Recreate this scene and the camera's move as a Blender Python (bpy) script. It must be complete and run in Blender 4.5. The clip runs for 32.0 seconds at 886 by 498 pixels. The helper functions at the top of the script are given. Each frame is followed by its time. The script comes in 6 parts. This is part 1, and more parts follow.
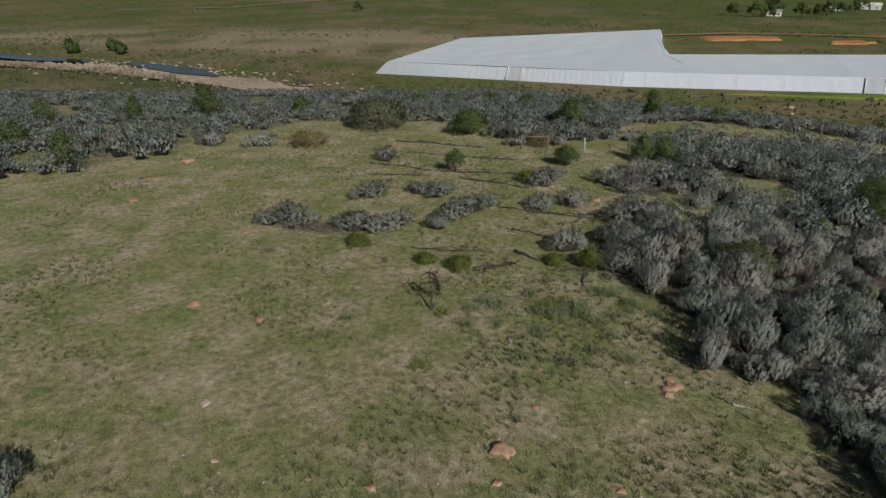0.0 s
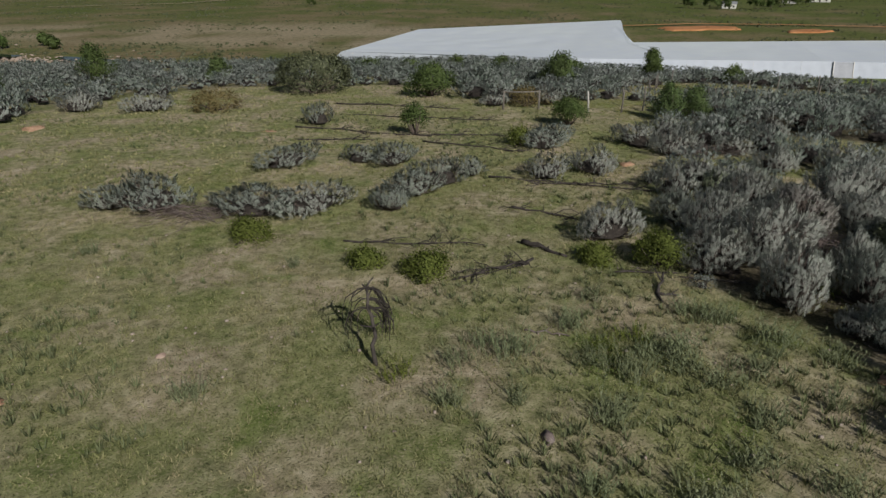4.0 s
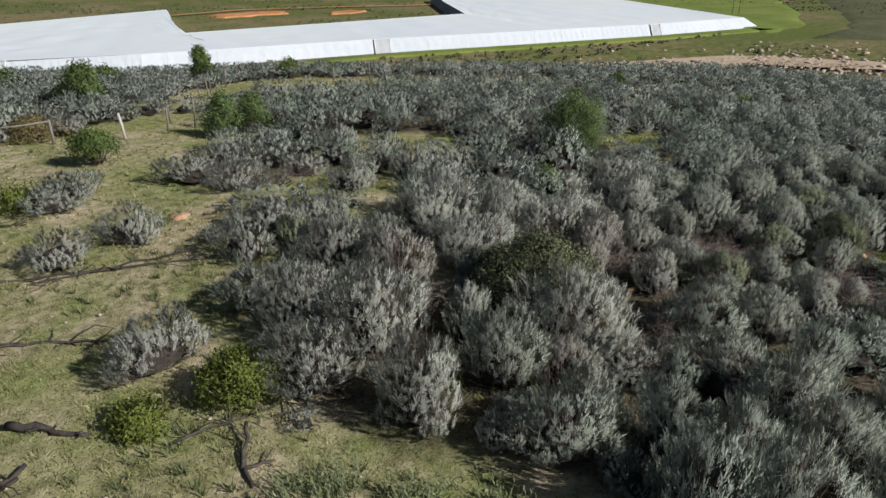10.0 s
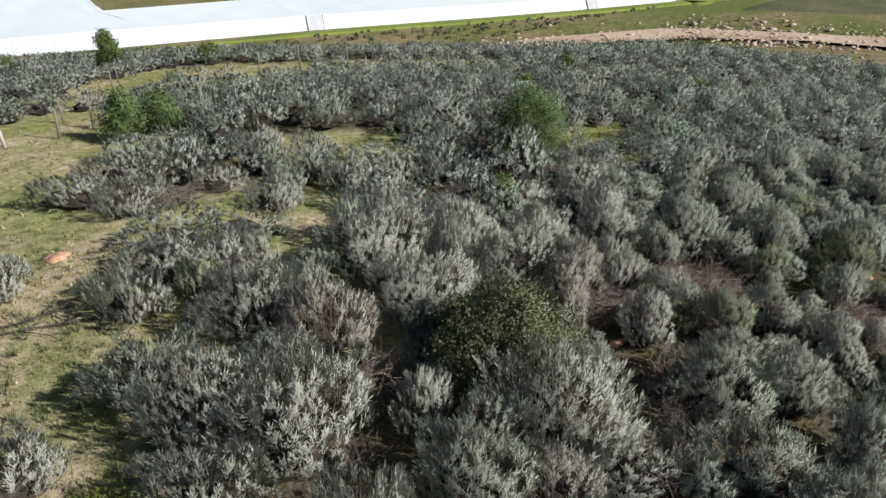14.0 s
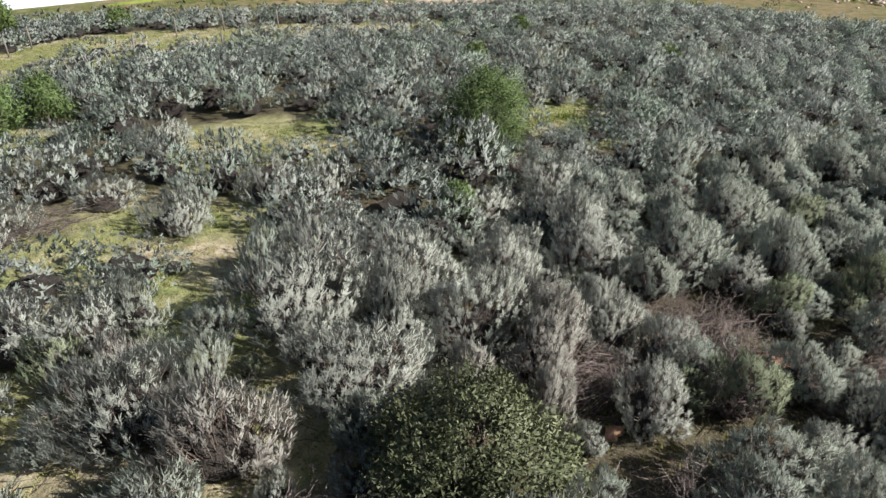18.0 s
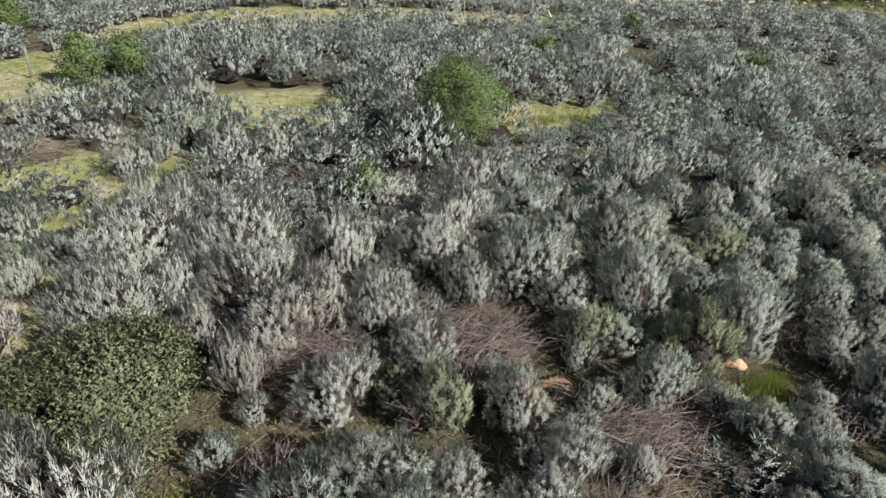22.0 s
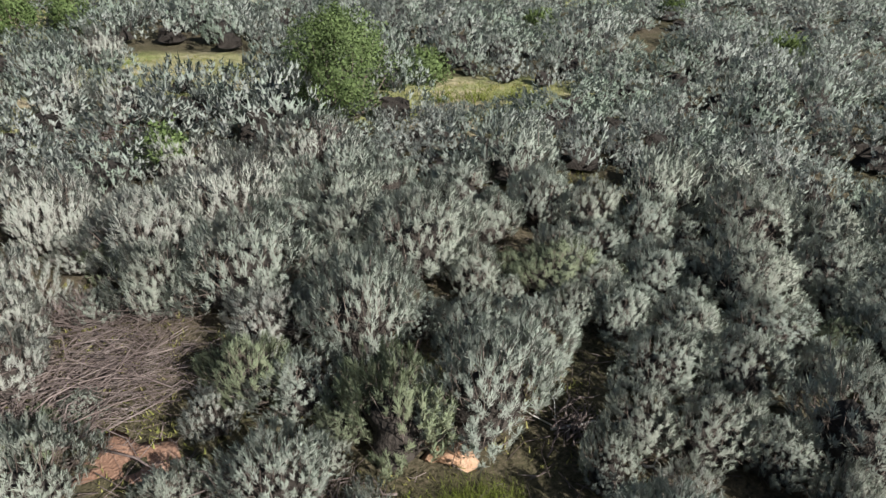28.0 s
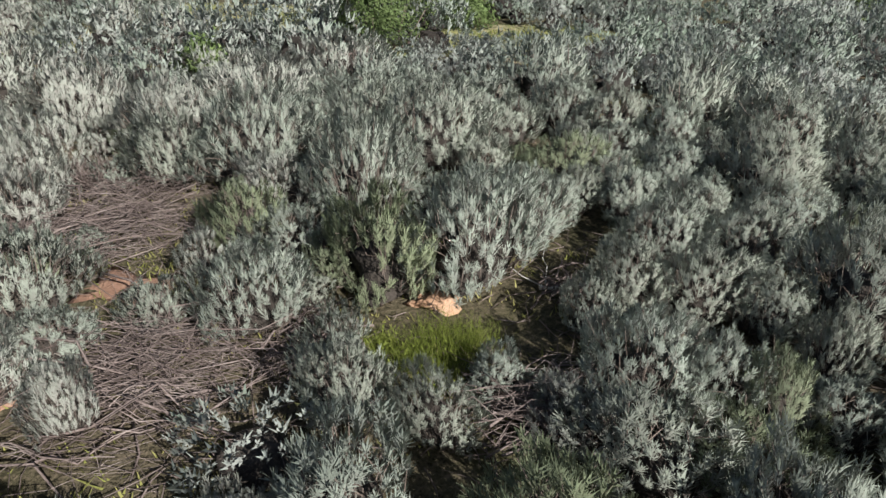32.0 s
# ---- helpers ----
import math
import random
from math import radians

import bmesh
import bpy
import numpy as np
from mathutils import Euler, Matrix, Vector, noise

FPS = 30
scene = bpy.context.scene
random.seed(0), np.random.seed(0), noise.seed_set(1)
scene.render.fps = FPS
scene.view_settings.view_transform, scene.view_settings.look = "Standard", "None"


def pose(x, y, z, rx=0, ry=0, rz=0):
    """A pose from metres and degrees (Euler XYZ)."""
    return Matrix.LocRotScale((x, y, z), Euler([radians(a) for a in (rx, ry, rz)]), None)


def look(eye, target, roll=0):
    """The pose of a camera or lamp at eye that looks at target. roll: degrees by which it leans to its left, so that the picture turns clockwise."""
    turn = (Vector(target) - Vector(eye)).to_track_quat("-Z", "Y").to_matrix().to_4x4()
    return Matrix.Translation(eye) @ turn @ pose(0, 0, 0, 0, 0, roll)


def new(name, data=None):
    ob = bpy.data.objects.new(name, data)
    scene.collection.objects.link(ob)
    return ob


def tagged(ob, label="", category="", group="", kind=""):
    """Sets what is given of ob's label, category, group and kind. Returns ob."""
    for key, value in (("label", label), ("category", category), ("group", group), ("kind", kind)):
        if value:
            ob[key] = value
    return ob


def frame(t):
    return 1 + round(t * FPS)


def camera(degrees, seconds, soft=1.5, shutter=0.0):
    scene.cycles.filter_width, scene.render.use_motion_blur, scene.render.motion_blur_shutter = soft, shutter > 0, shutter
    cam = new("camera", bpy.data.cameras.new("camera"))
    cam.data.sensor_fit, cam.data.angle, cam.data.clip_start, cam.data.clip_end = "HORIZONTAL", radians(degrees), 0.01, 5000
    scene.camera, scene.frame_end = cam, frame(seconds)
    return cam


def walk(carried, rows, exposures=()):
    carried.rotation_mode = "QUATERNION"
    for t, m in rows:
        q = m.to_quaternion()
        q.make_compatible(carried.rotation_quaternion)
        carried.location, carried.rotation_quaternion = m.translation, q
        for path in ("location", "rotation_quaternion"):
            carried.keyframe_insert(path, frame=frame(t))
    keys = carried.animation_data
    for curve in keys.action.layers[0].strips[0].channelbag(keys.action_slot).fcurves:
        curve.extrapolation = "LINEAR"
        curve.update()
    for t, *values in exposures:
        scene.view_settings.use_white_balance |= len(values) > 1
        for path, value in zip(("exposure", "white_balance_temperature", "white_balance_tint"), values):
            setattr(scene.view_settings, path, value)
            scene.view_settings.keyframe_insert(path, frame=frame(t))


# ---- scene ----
cam = camera(68.4, 32.0, 1.45)
METRES, EYE, TILT, LEAN, TURN = 34.0, 9.0, -23.25, 0.0, 0.0
ROWS = [
    (0.0, 0.0, 0.0, 0.0, 0.0, 0.0, -0.0),
    (0.5, 0.0005, 0.0239, -0.0056, -0.02, 0.0, 0.02),
    (1.0, 0.0007, 0.0505, -0.0068, -0.04, -0.01, 0.03),
    (1.5, 0.001, 0.0818, -0.0049, -0.06, -0.0, 0.04),
    (2.0, 0.0016, 0.1187, -0.0051, -0.09, 0.0, 0.04),
    (2.5, 0.0023, 0.1591, -0.0045, -0.11, -0.01, 0.05),
    (4.5, 0.0057, 0.2998, -0.0043, -7.58, -0.3, 3.57),
    (5.0, 0.007, 0.3068, -0.0036, -20.22, -1.71, 8.79),
    (5.5, 0.0059, 0.3087, -0.0033, -31.77, -4.01, 12.97),
    (6.0, 0.0051, 0.3083, -0.0022, -33.88, -4.55, 13.65),
    (6.5, 0.0049, 0.3059, 0.0035, -34.64, -4.76, 13.89),
    (7.0, 0.005, 0.304, 0.0084, -35.71, -5.01, 14.21),
    (7.5, 0.0054, 0.3047, 0.0089, -36.13, -5.14, 14.33),
    (8.0, 0.0097, 0.3093, 0.0104, -36.14, -5.17, 14.32),
    (8.5, 0.0265, 0.3286, 0.0192, -36.16, -5.19, 14.3),
    (9.0, 0.0515, 0.3578, 0.0328, -36.18, -5.19, 14.3),
    (9.5, 0.0684, 0.3769, 0.0403, -37.03, -5.37, 14.57),
    (10.0, 0.0735, 0.3826, 0.0419, -37.26, -6.08, 14.61),
    (10.5, 0.075, 0.3845, 0.0431, -37.28, -8.07, 14.62),
    (11.0, 0.0757, 0.3858, 0.0435, -38.2, -8.32, 14.9),
    (11.5, 0.0795, 0.3906, 0.0456, -39.13, -8.56, 15.17),
    (12.0, 0.0861, 0.3984, 0.0491, -39.53, -8.68, 15.27),
    (12.5, 0.0944, 0.4076, 0.0531, -39.86, -8.78, 15.36),
    (13.0, 0.1034, 0.4167, 0.057, -40.77, -9.03, 15.63),
    (13.5, 0.1124, 0.4254, 0.0606, -42.1, -9.39, 15.99),
    (14.0, 0.121, 0.4332, 0.0636, -42.55, -9.51, 16.13),
    (14.5, 0.1289, 0.4401, 0.0663, -43.43, -9.76, 16.39),
    (15.0, 0.1364, 0.4465, 0.0689, -44.92, -10.19, 16.81),
    (15.5, 0.1439, 0.4526, 0.0714, -46.26, -10.6, 17.18),
    (17.5, 0.1739, 0.4755, 0.0805, -47.03, -13.48, 17.4),
    (18.0, 0.1807, 0.4809, 0.0828, -47.04, -14.53, 17.37),
    (18.5, 0.1882, 0.4856, 0.0847, -48.86, -15.73, 17.9),
    (19.0, 0.195, 0.4895, 0.0856, -56.26, -18.1, 19.56),
    (19.5, 0.2079, 0.479, 0.0812, -57.16, -18.41, 19.74),
    (20.0, 0.2295, 0.4518, 0.0699, -56.94, -18.38, 19.67),
    (20.5, 0.2521, 0.4237, 0.0575, -55.84, -18.01, 19.42),
    (21.0, 0.2708, 0.4042, 0.0487, -47.27, -15.24, 17.21),
    (21.5, 0.2839, 0.3933, 0.0436, -31.29, -11.03, 12.46),
    (22.0, 0.2897, 0.391, 0.0421, -28.68, -10.48, 11.6),
    (22.5, 0.2987, 0.4, 0.0459, -28.66, -10.47, 11.59),
    (23.0, 0.3093, 0.4188, 0.0468, -25.11, -9.71, 10.21),
    (23.5, 0.3189, 0.439, 0.041, -20.22, -8.84, 8.41),
    (24.0, 0.3236, 0.4513, 0.0315, -19.47, -8.71, 8.15),
    (24.5, 0.3254, 0.4564, 0.0246, -19.41, -8.75, 8.14),
    (26.5, 0.368, 0.4403, 0.0169, -19.26, -8.7, 8.18),
    (27.0, 0.3969, 0.4295, 0.0124, -19.23, -8.71, 8.15),
    (27.5, 0.4183, 0.4215, 0.0092, -19.25, -8.74, 8.12),
    (28.0, 0.4317, 0.4162, 0.007, -19.25, -8.75, 8.12),
    (28.5, 0.442, 0.4122, 0.0053, -19.24, -8.77, 8.13),
    (29.0, 0.448, 0.4101, 0.0039, -19.26, -8.78, 8.12),
    (29.5, 0.446, 0.4119, -0.0008, -18.79, -8.67, 7.93),
    (30.0, 0.4452, 0.4151, -0.0085, -16.87, -8.45, 7.2),
    (30.5, 0.4444, 0.4165, -0.0123, -15.25, -8.24, 6.58),
    (31.0, 0.4439, 0.4184, -0.0202, -13.87, -8.06, 6.05),
    (31.5, 0.4424, 0.4134, -0.0256, -13.65, -8.09, 6.01),
    (32.0, 0.441, 0.409, -0.0276, -13.64, -8.12, 6.02),
]
EXPOSURES = [(0.0, -0.58), (4.5, -0.5), (6.0, -0.27), (9.0, 0.06), (13.0, 0.42), (19.0, 0.95), (20.5, 0.96), (22.5, 0.87), (27.0, 0.78), (32.0, 0.79)]
walk(cam, [(t, pose(0, 0, EYE, TILT, LEAN, TURN) @ pose(METRES * x, METRES * y, METRES * z, 90 + pitch, roll, yaw)) for t, x, y, z, yaw, pitch, roll in ROWS], EXPOSURES)

# ---- sky and sun ----
SUN_AZ, SUN_EL = 154.5, 33.0
world = bpy.data.worlds.new("sky")
scene.world = world
world.use_nodes = True
wn, wl = world.node_tree.nodes, world.node_tree.links
sky = wn.new("ShaderNodeTexSky")
sky.sky_type, sky.sun_disc = "NISHITA", False
sky.sun_elevation, sky.sun_rotation = radians(SUN_EL), radians(SUN_AZ)
wl.new(sky.outputs[0], wn["Background"].inputs[0])
wn["Background"].inputs[1].default_value = 0.037
sun = new("sun", bpy.data.lights.new("sun", "SUN"))
sun.data.energy, sun.data.angle, sun.data.color = 5.0, radians(0.5), (1.0, 0.965, 0.91)
sd = Vector((math.sin(radians(SUN_AZ)) * math.cos(radians(SUN_EL)), math.cos(radians(SUN_AZ)) * math.cos(radians(SUN_EL)), math.sin(radians(SUN_EL))))
sun.matrix_world = look(sd * 200, (0, 0, 0))


# ---- materials ----
def material(name, stops, scale=3.0, fine=40.0, rough=0.8, bump=0.3, bump_dist=0.02, island=0.0, tint=0.0, tint_to=(0.3, 0.3, 0.25), through_light=0.0, world_space=False, metal=0.0, tips=False, coarse_mix=0.6):
    """Noise at two scales through a ramp of colours; island varies single leaves or pieces, tint varies whole objects."""
    m = bpy.data.materials.new(name)
    m.use_nodes = True
    n, l = m.node_tree.nodes, m.node_tree.links
    p = n["Principled BSDF"]
    p.inputs["Roughness"].default_value, p.inputs["Metallic"].default_value = rough, metal
    p.inputs["Specular IOR Level"].default_value = 0.12 if island else 0.25
    if world_space:
        where = n.new("ShaderNodeNewGeometry").outputs["Position"]
    else:
        where = n.new("ShaderNodeTexCoord").outputs["Object"]
    big, small = n.new("ShaderNodeTexNoise"), n.new("ShaderNodeTexNoise")
    for tex, sc, det in ((big, scale, 4.0), (small, fine, 3.0)):
        tex.inputs["Scale"].default_value, tex.inputs["Detail"].default_value = sc, det
        l.new(where, tex.inputs["Vector"])
    mixf = n.new("ShaderNodeMix")
    mixf.inputs[0].default_value = 1 - coarse_mix
    l.new(big.outputs[0], mixf.inputs[2])
    l.new(small.outputs[0], mixf.inputs[3])
    ramp = n.new("ShaderNodeValToRGB")
    while len(ramp.color_ramp.elements) < len(stops):
        ramp.color_ramp.elements.new(0.5)
    for e, (at, c) in zip(ramp.color_ramp.elements, stops):
        e.position, e.color = at, (*c, 1)
    l.new(mixf.outputs[0], ramp.inputs[0])
    col = ramp.outputs[0]
    if tint:
        info = n.new("ShaderNodeObjectInfo")
        mr = n.new("ShaderNodeMath")
        mr.operation = "MULTIPLY"
        mr.inputs[1].default_value = tint
        l.new(info.outputs["Random"], mr.inputs[0])
        mx = n.new("ShaderNodeMix")
        mx.data_type = "RGBA"
        mx.inputs[7].default_value = (*tint_to, 1)
        l.new(mr.outputs[0], mx.inputs[0])
        l.new(col, mx.inputs[6])
        col = mx.outputs[2]
    if island:
        geo = n.new("ShaderNodeNewGeometry")
        mm = n.new("ShaderNodeMapRange")
        mm.inputs[3].default_value, mm.inputs[4].default_value = 1 - island, 1 + island
        l.new(geo.outputs["Random Per Island"], mm.inputs[0])
        mul = n.new("ShaderNodeVectorMath")
        mul.operation = "SCALE"
        l.new(col, mul.inputs[0])
        l.new(mm.outputs[0], mul.inputs[3])
        col = mul.outputs[0]
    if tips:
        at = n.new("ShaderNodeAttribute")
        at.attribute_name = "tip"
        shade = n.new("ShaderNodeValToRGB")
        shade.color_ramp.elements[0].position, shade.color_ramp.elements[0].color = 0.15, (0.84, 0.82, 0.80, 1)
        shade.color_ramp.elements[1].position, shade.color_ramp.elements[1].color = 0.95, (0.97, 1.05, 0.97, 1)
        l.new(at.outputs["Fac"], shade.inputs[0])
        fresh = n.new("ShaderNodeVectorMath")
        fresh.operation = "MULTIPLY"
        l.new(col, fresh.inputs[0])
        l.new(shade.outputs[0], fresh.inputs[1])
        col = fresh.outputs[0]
    l.new(col, p.inputs["Base Color"])
    if bump:
        b = n.new("ShaderNodeBump")
        b.inputs["Strength"].default_value, b.inputs["Distance"].default_value = bump, bump_dist
        l.new(small.outputs[0], b.inputs["Height"])
        l.new(b.outputs[0], p.inputs["Normal"])
    if through_light:
        tr = n.new("ShaderNodeBsdfTranslucent")
        l.new(col, tr.inputs[0])
        ms = n.new("ShaderNodeMixShader")
        ms.inputs[0].default_value = through_light
        l.new(p.outputs[0], ms.inputs[1])
        l.new(tr.outputs[0], ms.inputs[2])
        l.new(ms.outputs[0], n["Material Output"].inputs[0])
    return m


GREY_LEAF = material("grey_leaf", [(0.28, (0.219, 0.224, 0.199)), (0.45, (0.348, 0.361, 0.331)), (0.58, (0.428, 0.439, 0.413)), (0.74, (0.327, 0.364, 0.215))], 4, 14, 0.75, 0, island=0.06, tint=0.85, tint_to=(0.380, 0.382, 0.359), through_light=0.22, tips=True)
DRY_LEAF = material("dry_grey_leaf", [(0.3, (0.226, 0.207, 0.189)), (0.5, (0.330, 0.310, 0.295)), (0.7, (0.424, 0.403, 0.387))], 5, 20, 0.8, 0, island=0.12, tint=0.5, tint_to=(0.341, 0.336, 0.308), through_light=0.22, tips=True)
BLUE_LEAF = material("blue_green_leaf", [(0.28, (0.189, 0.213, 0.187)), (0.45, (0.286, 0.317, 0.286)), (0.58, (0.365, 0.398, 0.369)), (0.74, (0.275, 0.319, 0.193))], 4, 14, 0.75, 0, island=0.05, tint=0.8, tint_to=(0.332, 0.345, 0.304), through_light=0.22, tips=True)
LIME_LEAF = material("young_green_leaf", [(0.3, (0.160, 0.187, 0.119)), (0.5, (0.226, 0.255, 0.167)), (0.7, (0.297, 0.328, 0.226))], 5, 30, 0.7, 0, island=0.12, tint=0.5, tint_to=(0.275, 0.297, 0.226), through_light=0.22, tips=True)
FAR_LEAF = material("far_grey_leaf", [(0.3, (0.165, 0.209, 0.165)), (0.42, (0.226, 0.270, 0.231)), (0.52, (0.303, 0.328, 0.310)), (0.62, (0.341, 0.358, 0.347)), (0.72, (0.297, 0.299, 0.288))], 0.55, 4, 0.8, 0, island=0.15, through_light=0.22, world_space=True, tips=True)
FRESH_LEAF = material("fresh_green_leaf", [(0.3, (0.06, 0.09, 0.03)), (0.5, (0.1, 0.14, 0.05)), (0.7, (0.165, 0.21, 0.085))], 4, 30, 0.6, 0, island=0.35, tint=0.3, tint_to=(0.1, 0.13, 0.05), through_light=0.2)
YOUNG_LEAF = material("young_tree_leaf", [(0.3, (0.07, 0.112, 0.04)), (0.5, (0.118, 0.17, 0.062)), (0.7, (0.185, 0.245, 0.105))], 4, 30, 0.6, 0, island=0.4, tint=0.3, tint_to=(0.12, 0.155, 0.07), through_light=0.28)
GREEN_LEAF = material("bright_green_leaf", [(0.3, (0.08, 0.106, 0.025)), (0.5, (0.155, 0.19, 0.045)), (0.7, (0.25, 0.285, 0.08))], 6, 35, 0.55, 0, island=0.4, tint=0.2, tint_to=(0.16, 0.175, 0.045), through_light=0.35)
TREE_LEAF = material("tree_leaf", [(0.3, (0.052, 0.0845, 0.026)), (0.5, (0.0975, 0.143, 0.0455)), (0.7, (0.156, 0.215, 0.0715))], 4, 30, 0.55, 0, island=0.35, tint=0.4, tint_to=(0.09, 0.1, 0.035), through_light=0.25)
OLIVE_LEAF = material("olive_leaf", [(0.3, (0.052, 0.064, 0.032)), (0.5, (0.108, 0.122, 0.066)), (0.7, (0.215, 0.225, 0.145))], 5, 40, 0.45, 0, island=0.5, through_light=0.15)
RUSTY_LEAF = material("rusty_leaf", [(0.3, (0.12, 0.10, 0.04)), (0.5, (0.2, 0.16, 0.07)), (0.7, (0.28, 0.24, 0.12))], 5, 40, 0.7, 0, island=0.3, through_light=0.2)
STEM = material("grey_brown_stem", [(0.3, (0.076, 0.060, 0.051)), (0.55, (0.153, 0.123, 0.106)), (0.75, (0.238, 0.204, 0.178))], 6, 60, 0.9, 0.4, island=0.25)
# twig brown, darkened to paint in the shade deep inside the shrubs
SHADED_TWIGS = material("brown_twigs_shaded", [(0.3, (0.02, 0.017, 0.014)), (0.5, (0.045, 0.038, 0.033)), (0.7, (0.085, 0.074, 0.065))], 8, 45, 0.95, 0.8, 0.04)
DEAD = material("weathered_dead_wood", [(0.3, (0.085, 0.066, 0.06)), (0.5, (0.17, 0.135, 0.125)), (0.75, (0.33, 0.285, 0.265))], 5, 70, 0.9, 0.4, island=0.4)
CHAR = material("charred_wood", [(0.3, (0.03, 0.026, 0.024)), (0.55, (0.075, 0.065, 0.059)), (0.75, (0.17, 0.148, 0.135))], 8, 60, 0.85, 0.6, island=0.2)
POST = material("weathered_post_wood", [(0.3, (0.130, 0.114, 0.098)), (0.6, (0.234, 0.215, 0.189)), (0.8, (0.312, 0.293, 0.267))], 4, 50, 0.85, 0.4, tint=0.4, tint_to=(0.130, 0.117, 0.104))
POST_WHITE = material("bleached_post", [(0.3, (0.400, 0.384, 0.352)), (0.7, (0.576, 0.560, 0.528))], 4, 50, 0.8, 0.3)
EARTH = material("orange_earth", [(0.3, (0.30, 0.17, 0.1)), (0.5, (0.44, 0.27, 0.175)), (0.72, (0.58, 0.41, 0.29))], 5, 40, 0.95, 0.7, 0.03)
RED_EARTH = material("reddish_earth", [(0.3, (0.17, 0.095, 0.065)), (0.5, (0.28, 0.165, 0.115)), (0.72, (0.4, 0.26, 0.19))], 5, 40, 0.95, 0.7, 0.03)
STONE = material("pale_stone", [(0.3, (0.26, 0.21, 0.17)), (0.55, (0.42, 0.36, 0.31)), (0.75, (0.55, 0.5, 0.45))], 4, 40, 0.85, 0.5, tint=0.6, tint_to=(0.45, 0.28, 0.2))
BLADE = material("grass_blade", [(0.3, (0.149, 0.171, 0.064)), (0.46, (0.242, 0.251, 0.108)), (0.58, (0.347, 0.319, 0.171)), (0.72, (0.462, 0.402, 0.248))], 0.7, 9, 0.8, 0, island=0.35, through_light=0.25, world_space=True)
LUSH = material("lush_grass_blade", [(0.3, (0.095, 0.125, 0.022)), (0.5, (0.165, 0.2, 0.042)), (0.7, (0.25, 0.27, 0.08))], 2, 20, 0.6, 0, island=0.35, through_light=0.3, world_space=True)
GAP = material("gap_grass_blade", [(0.3, (0.165, 0.193, 0.050)), (0.5, (0.275, 0.275, 0.094)), (0.7, (0.396, 0.352, 0.165))], 1.2, 12, 0.7, 0, island=0.3, through_light=0.3, world_space=True)
TUFT = material("low_tuft_leaf", [(0.3, (0.085, 0.115, 0.045)), (0.5, (0.15, 0.18, 0.085)), (0.7, (0.235, 0.255, 0.145))], 4, 30, 0.75, 0, island=0.3, tint=0.4, tint_to=(0.14, 0.14, 0.075), through_light=0.15)
WEED = material("grey_green_weed", [(0.3, (0.125, 0.155, 0.075)), (0.5, (0.2, 0.235, 0.125)), (0.7, (0.3, 0.325, 0.205))], 4, 30, 0.75, 0, island=0.3, tint=0.4, tint_to=(0.19, 0.19, 0.11), through_light=0.15)
NET = material("white_shade_net", [(0.3, (0.700, 0.762, 0.853)), (0.7, (0.778, 0.838, 0.854))], 0.02, 0.25, 0.8, 0.15, 0.2, world_space=True, through_light=0.12)
WATER = material("river_water", [(0.3, (0.012, 0.016, 0.022)), (0.7, (0.02, 0.026, 0.034))], 0.05, 1.2, 0.08, 0.12, 0.05, world_space=True)
SAND = material("river_sand", [(0.3, (0.272, 0.200, 0.136)), (0.5, (0.400, 0.311, 0.224)), (0.7, (0.496, 0.407, 0.313))], 0.08, 0.9, 0.95, 0.5, 0.3, world_space=True)
FIELD_GREEN = material("meadow_grass", [(0.3, (0.088, 0.127, 0.022)), (0.5, (0.143, 0.187, 0.035)), (0.7, (0.209, 0.242, 0.061))], 0.06, 1.2, 0.9, 0.3, 0.1, world_space=True)
FIELD_DARK = material("dark_scrub_field", [(0.3, (0.045, 0.055, 0.022)), (0.5, (0.08, 0.085, 0.04)), (0.7, (0.13, 0.125, 0.065))], 0.06, 0.5, 0.95, 0.8, 0.6, world_space=True)
FAR_EARTH = material("bare_orange_ground", [(0.3, (0.345, 0.143, 0.055)), (0.5, (0.483, 0.220, 0.094)), (0.7, (0.575, 0.308, 0.154))], 0.08, 0.8, 0.95, 0.5, 0.3, world_space=True)
HOUSE_WHITE = material("white_plaster", [(0.3, (0.66, 0.65, 0.62)), (0.7, (0.8, 0.79, 0.76))], 0.5, 6, 0.85, 0.1, world_space=True)
ROOF_GREY = material("grey_sheet_roof", [(0.3, (0.22, 0.23, 0.25)), (0.7, (0.36, 0.37, 0.40))], 0.4, 6, 0.5, 0.1, world_space=True)
DARK_OPENING = material("dark_interior", [(0.3, (0.015, 0.015, 0.016)), (0.7, (0.03, 0.03, 0.032))], 0.5, 5, 0.9, 0, world_space=True)


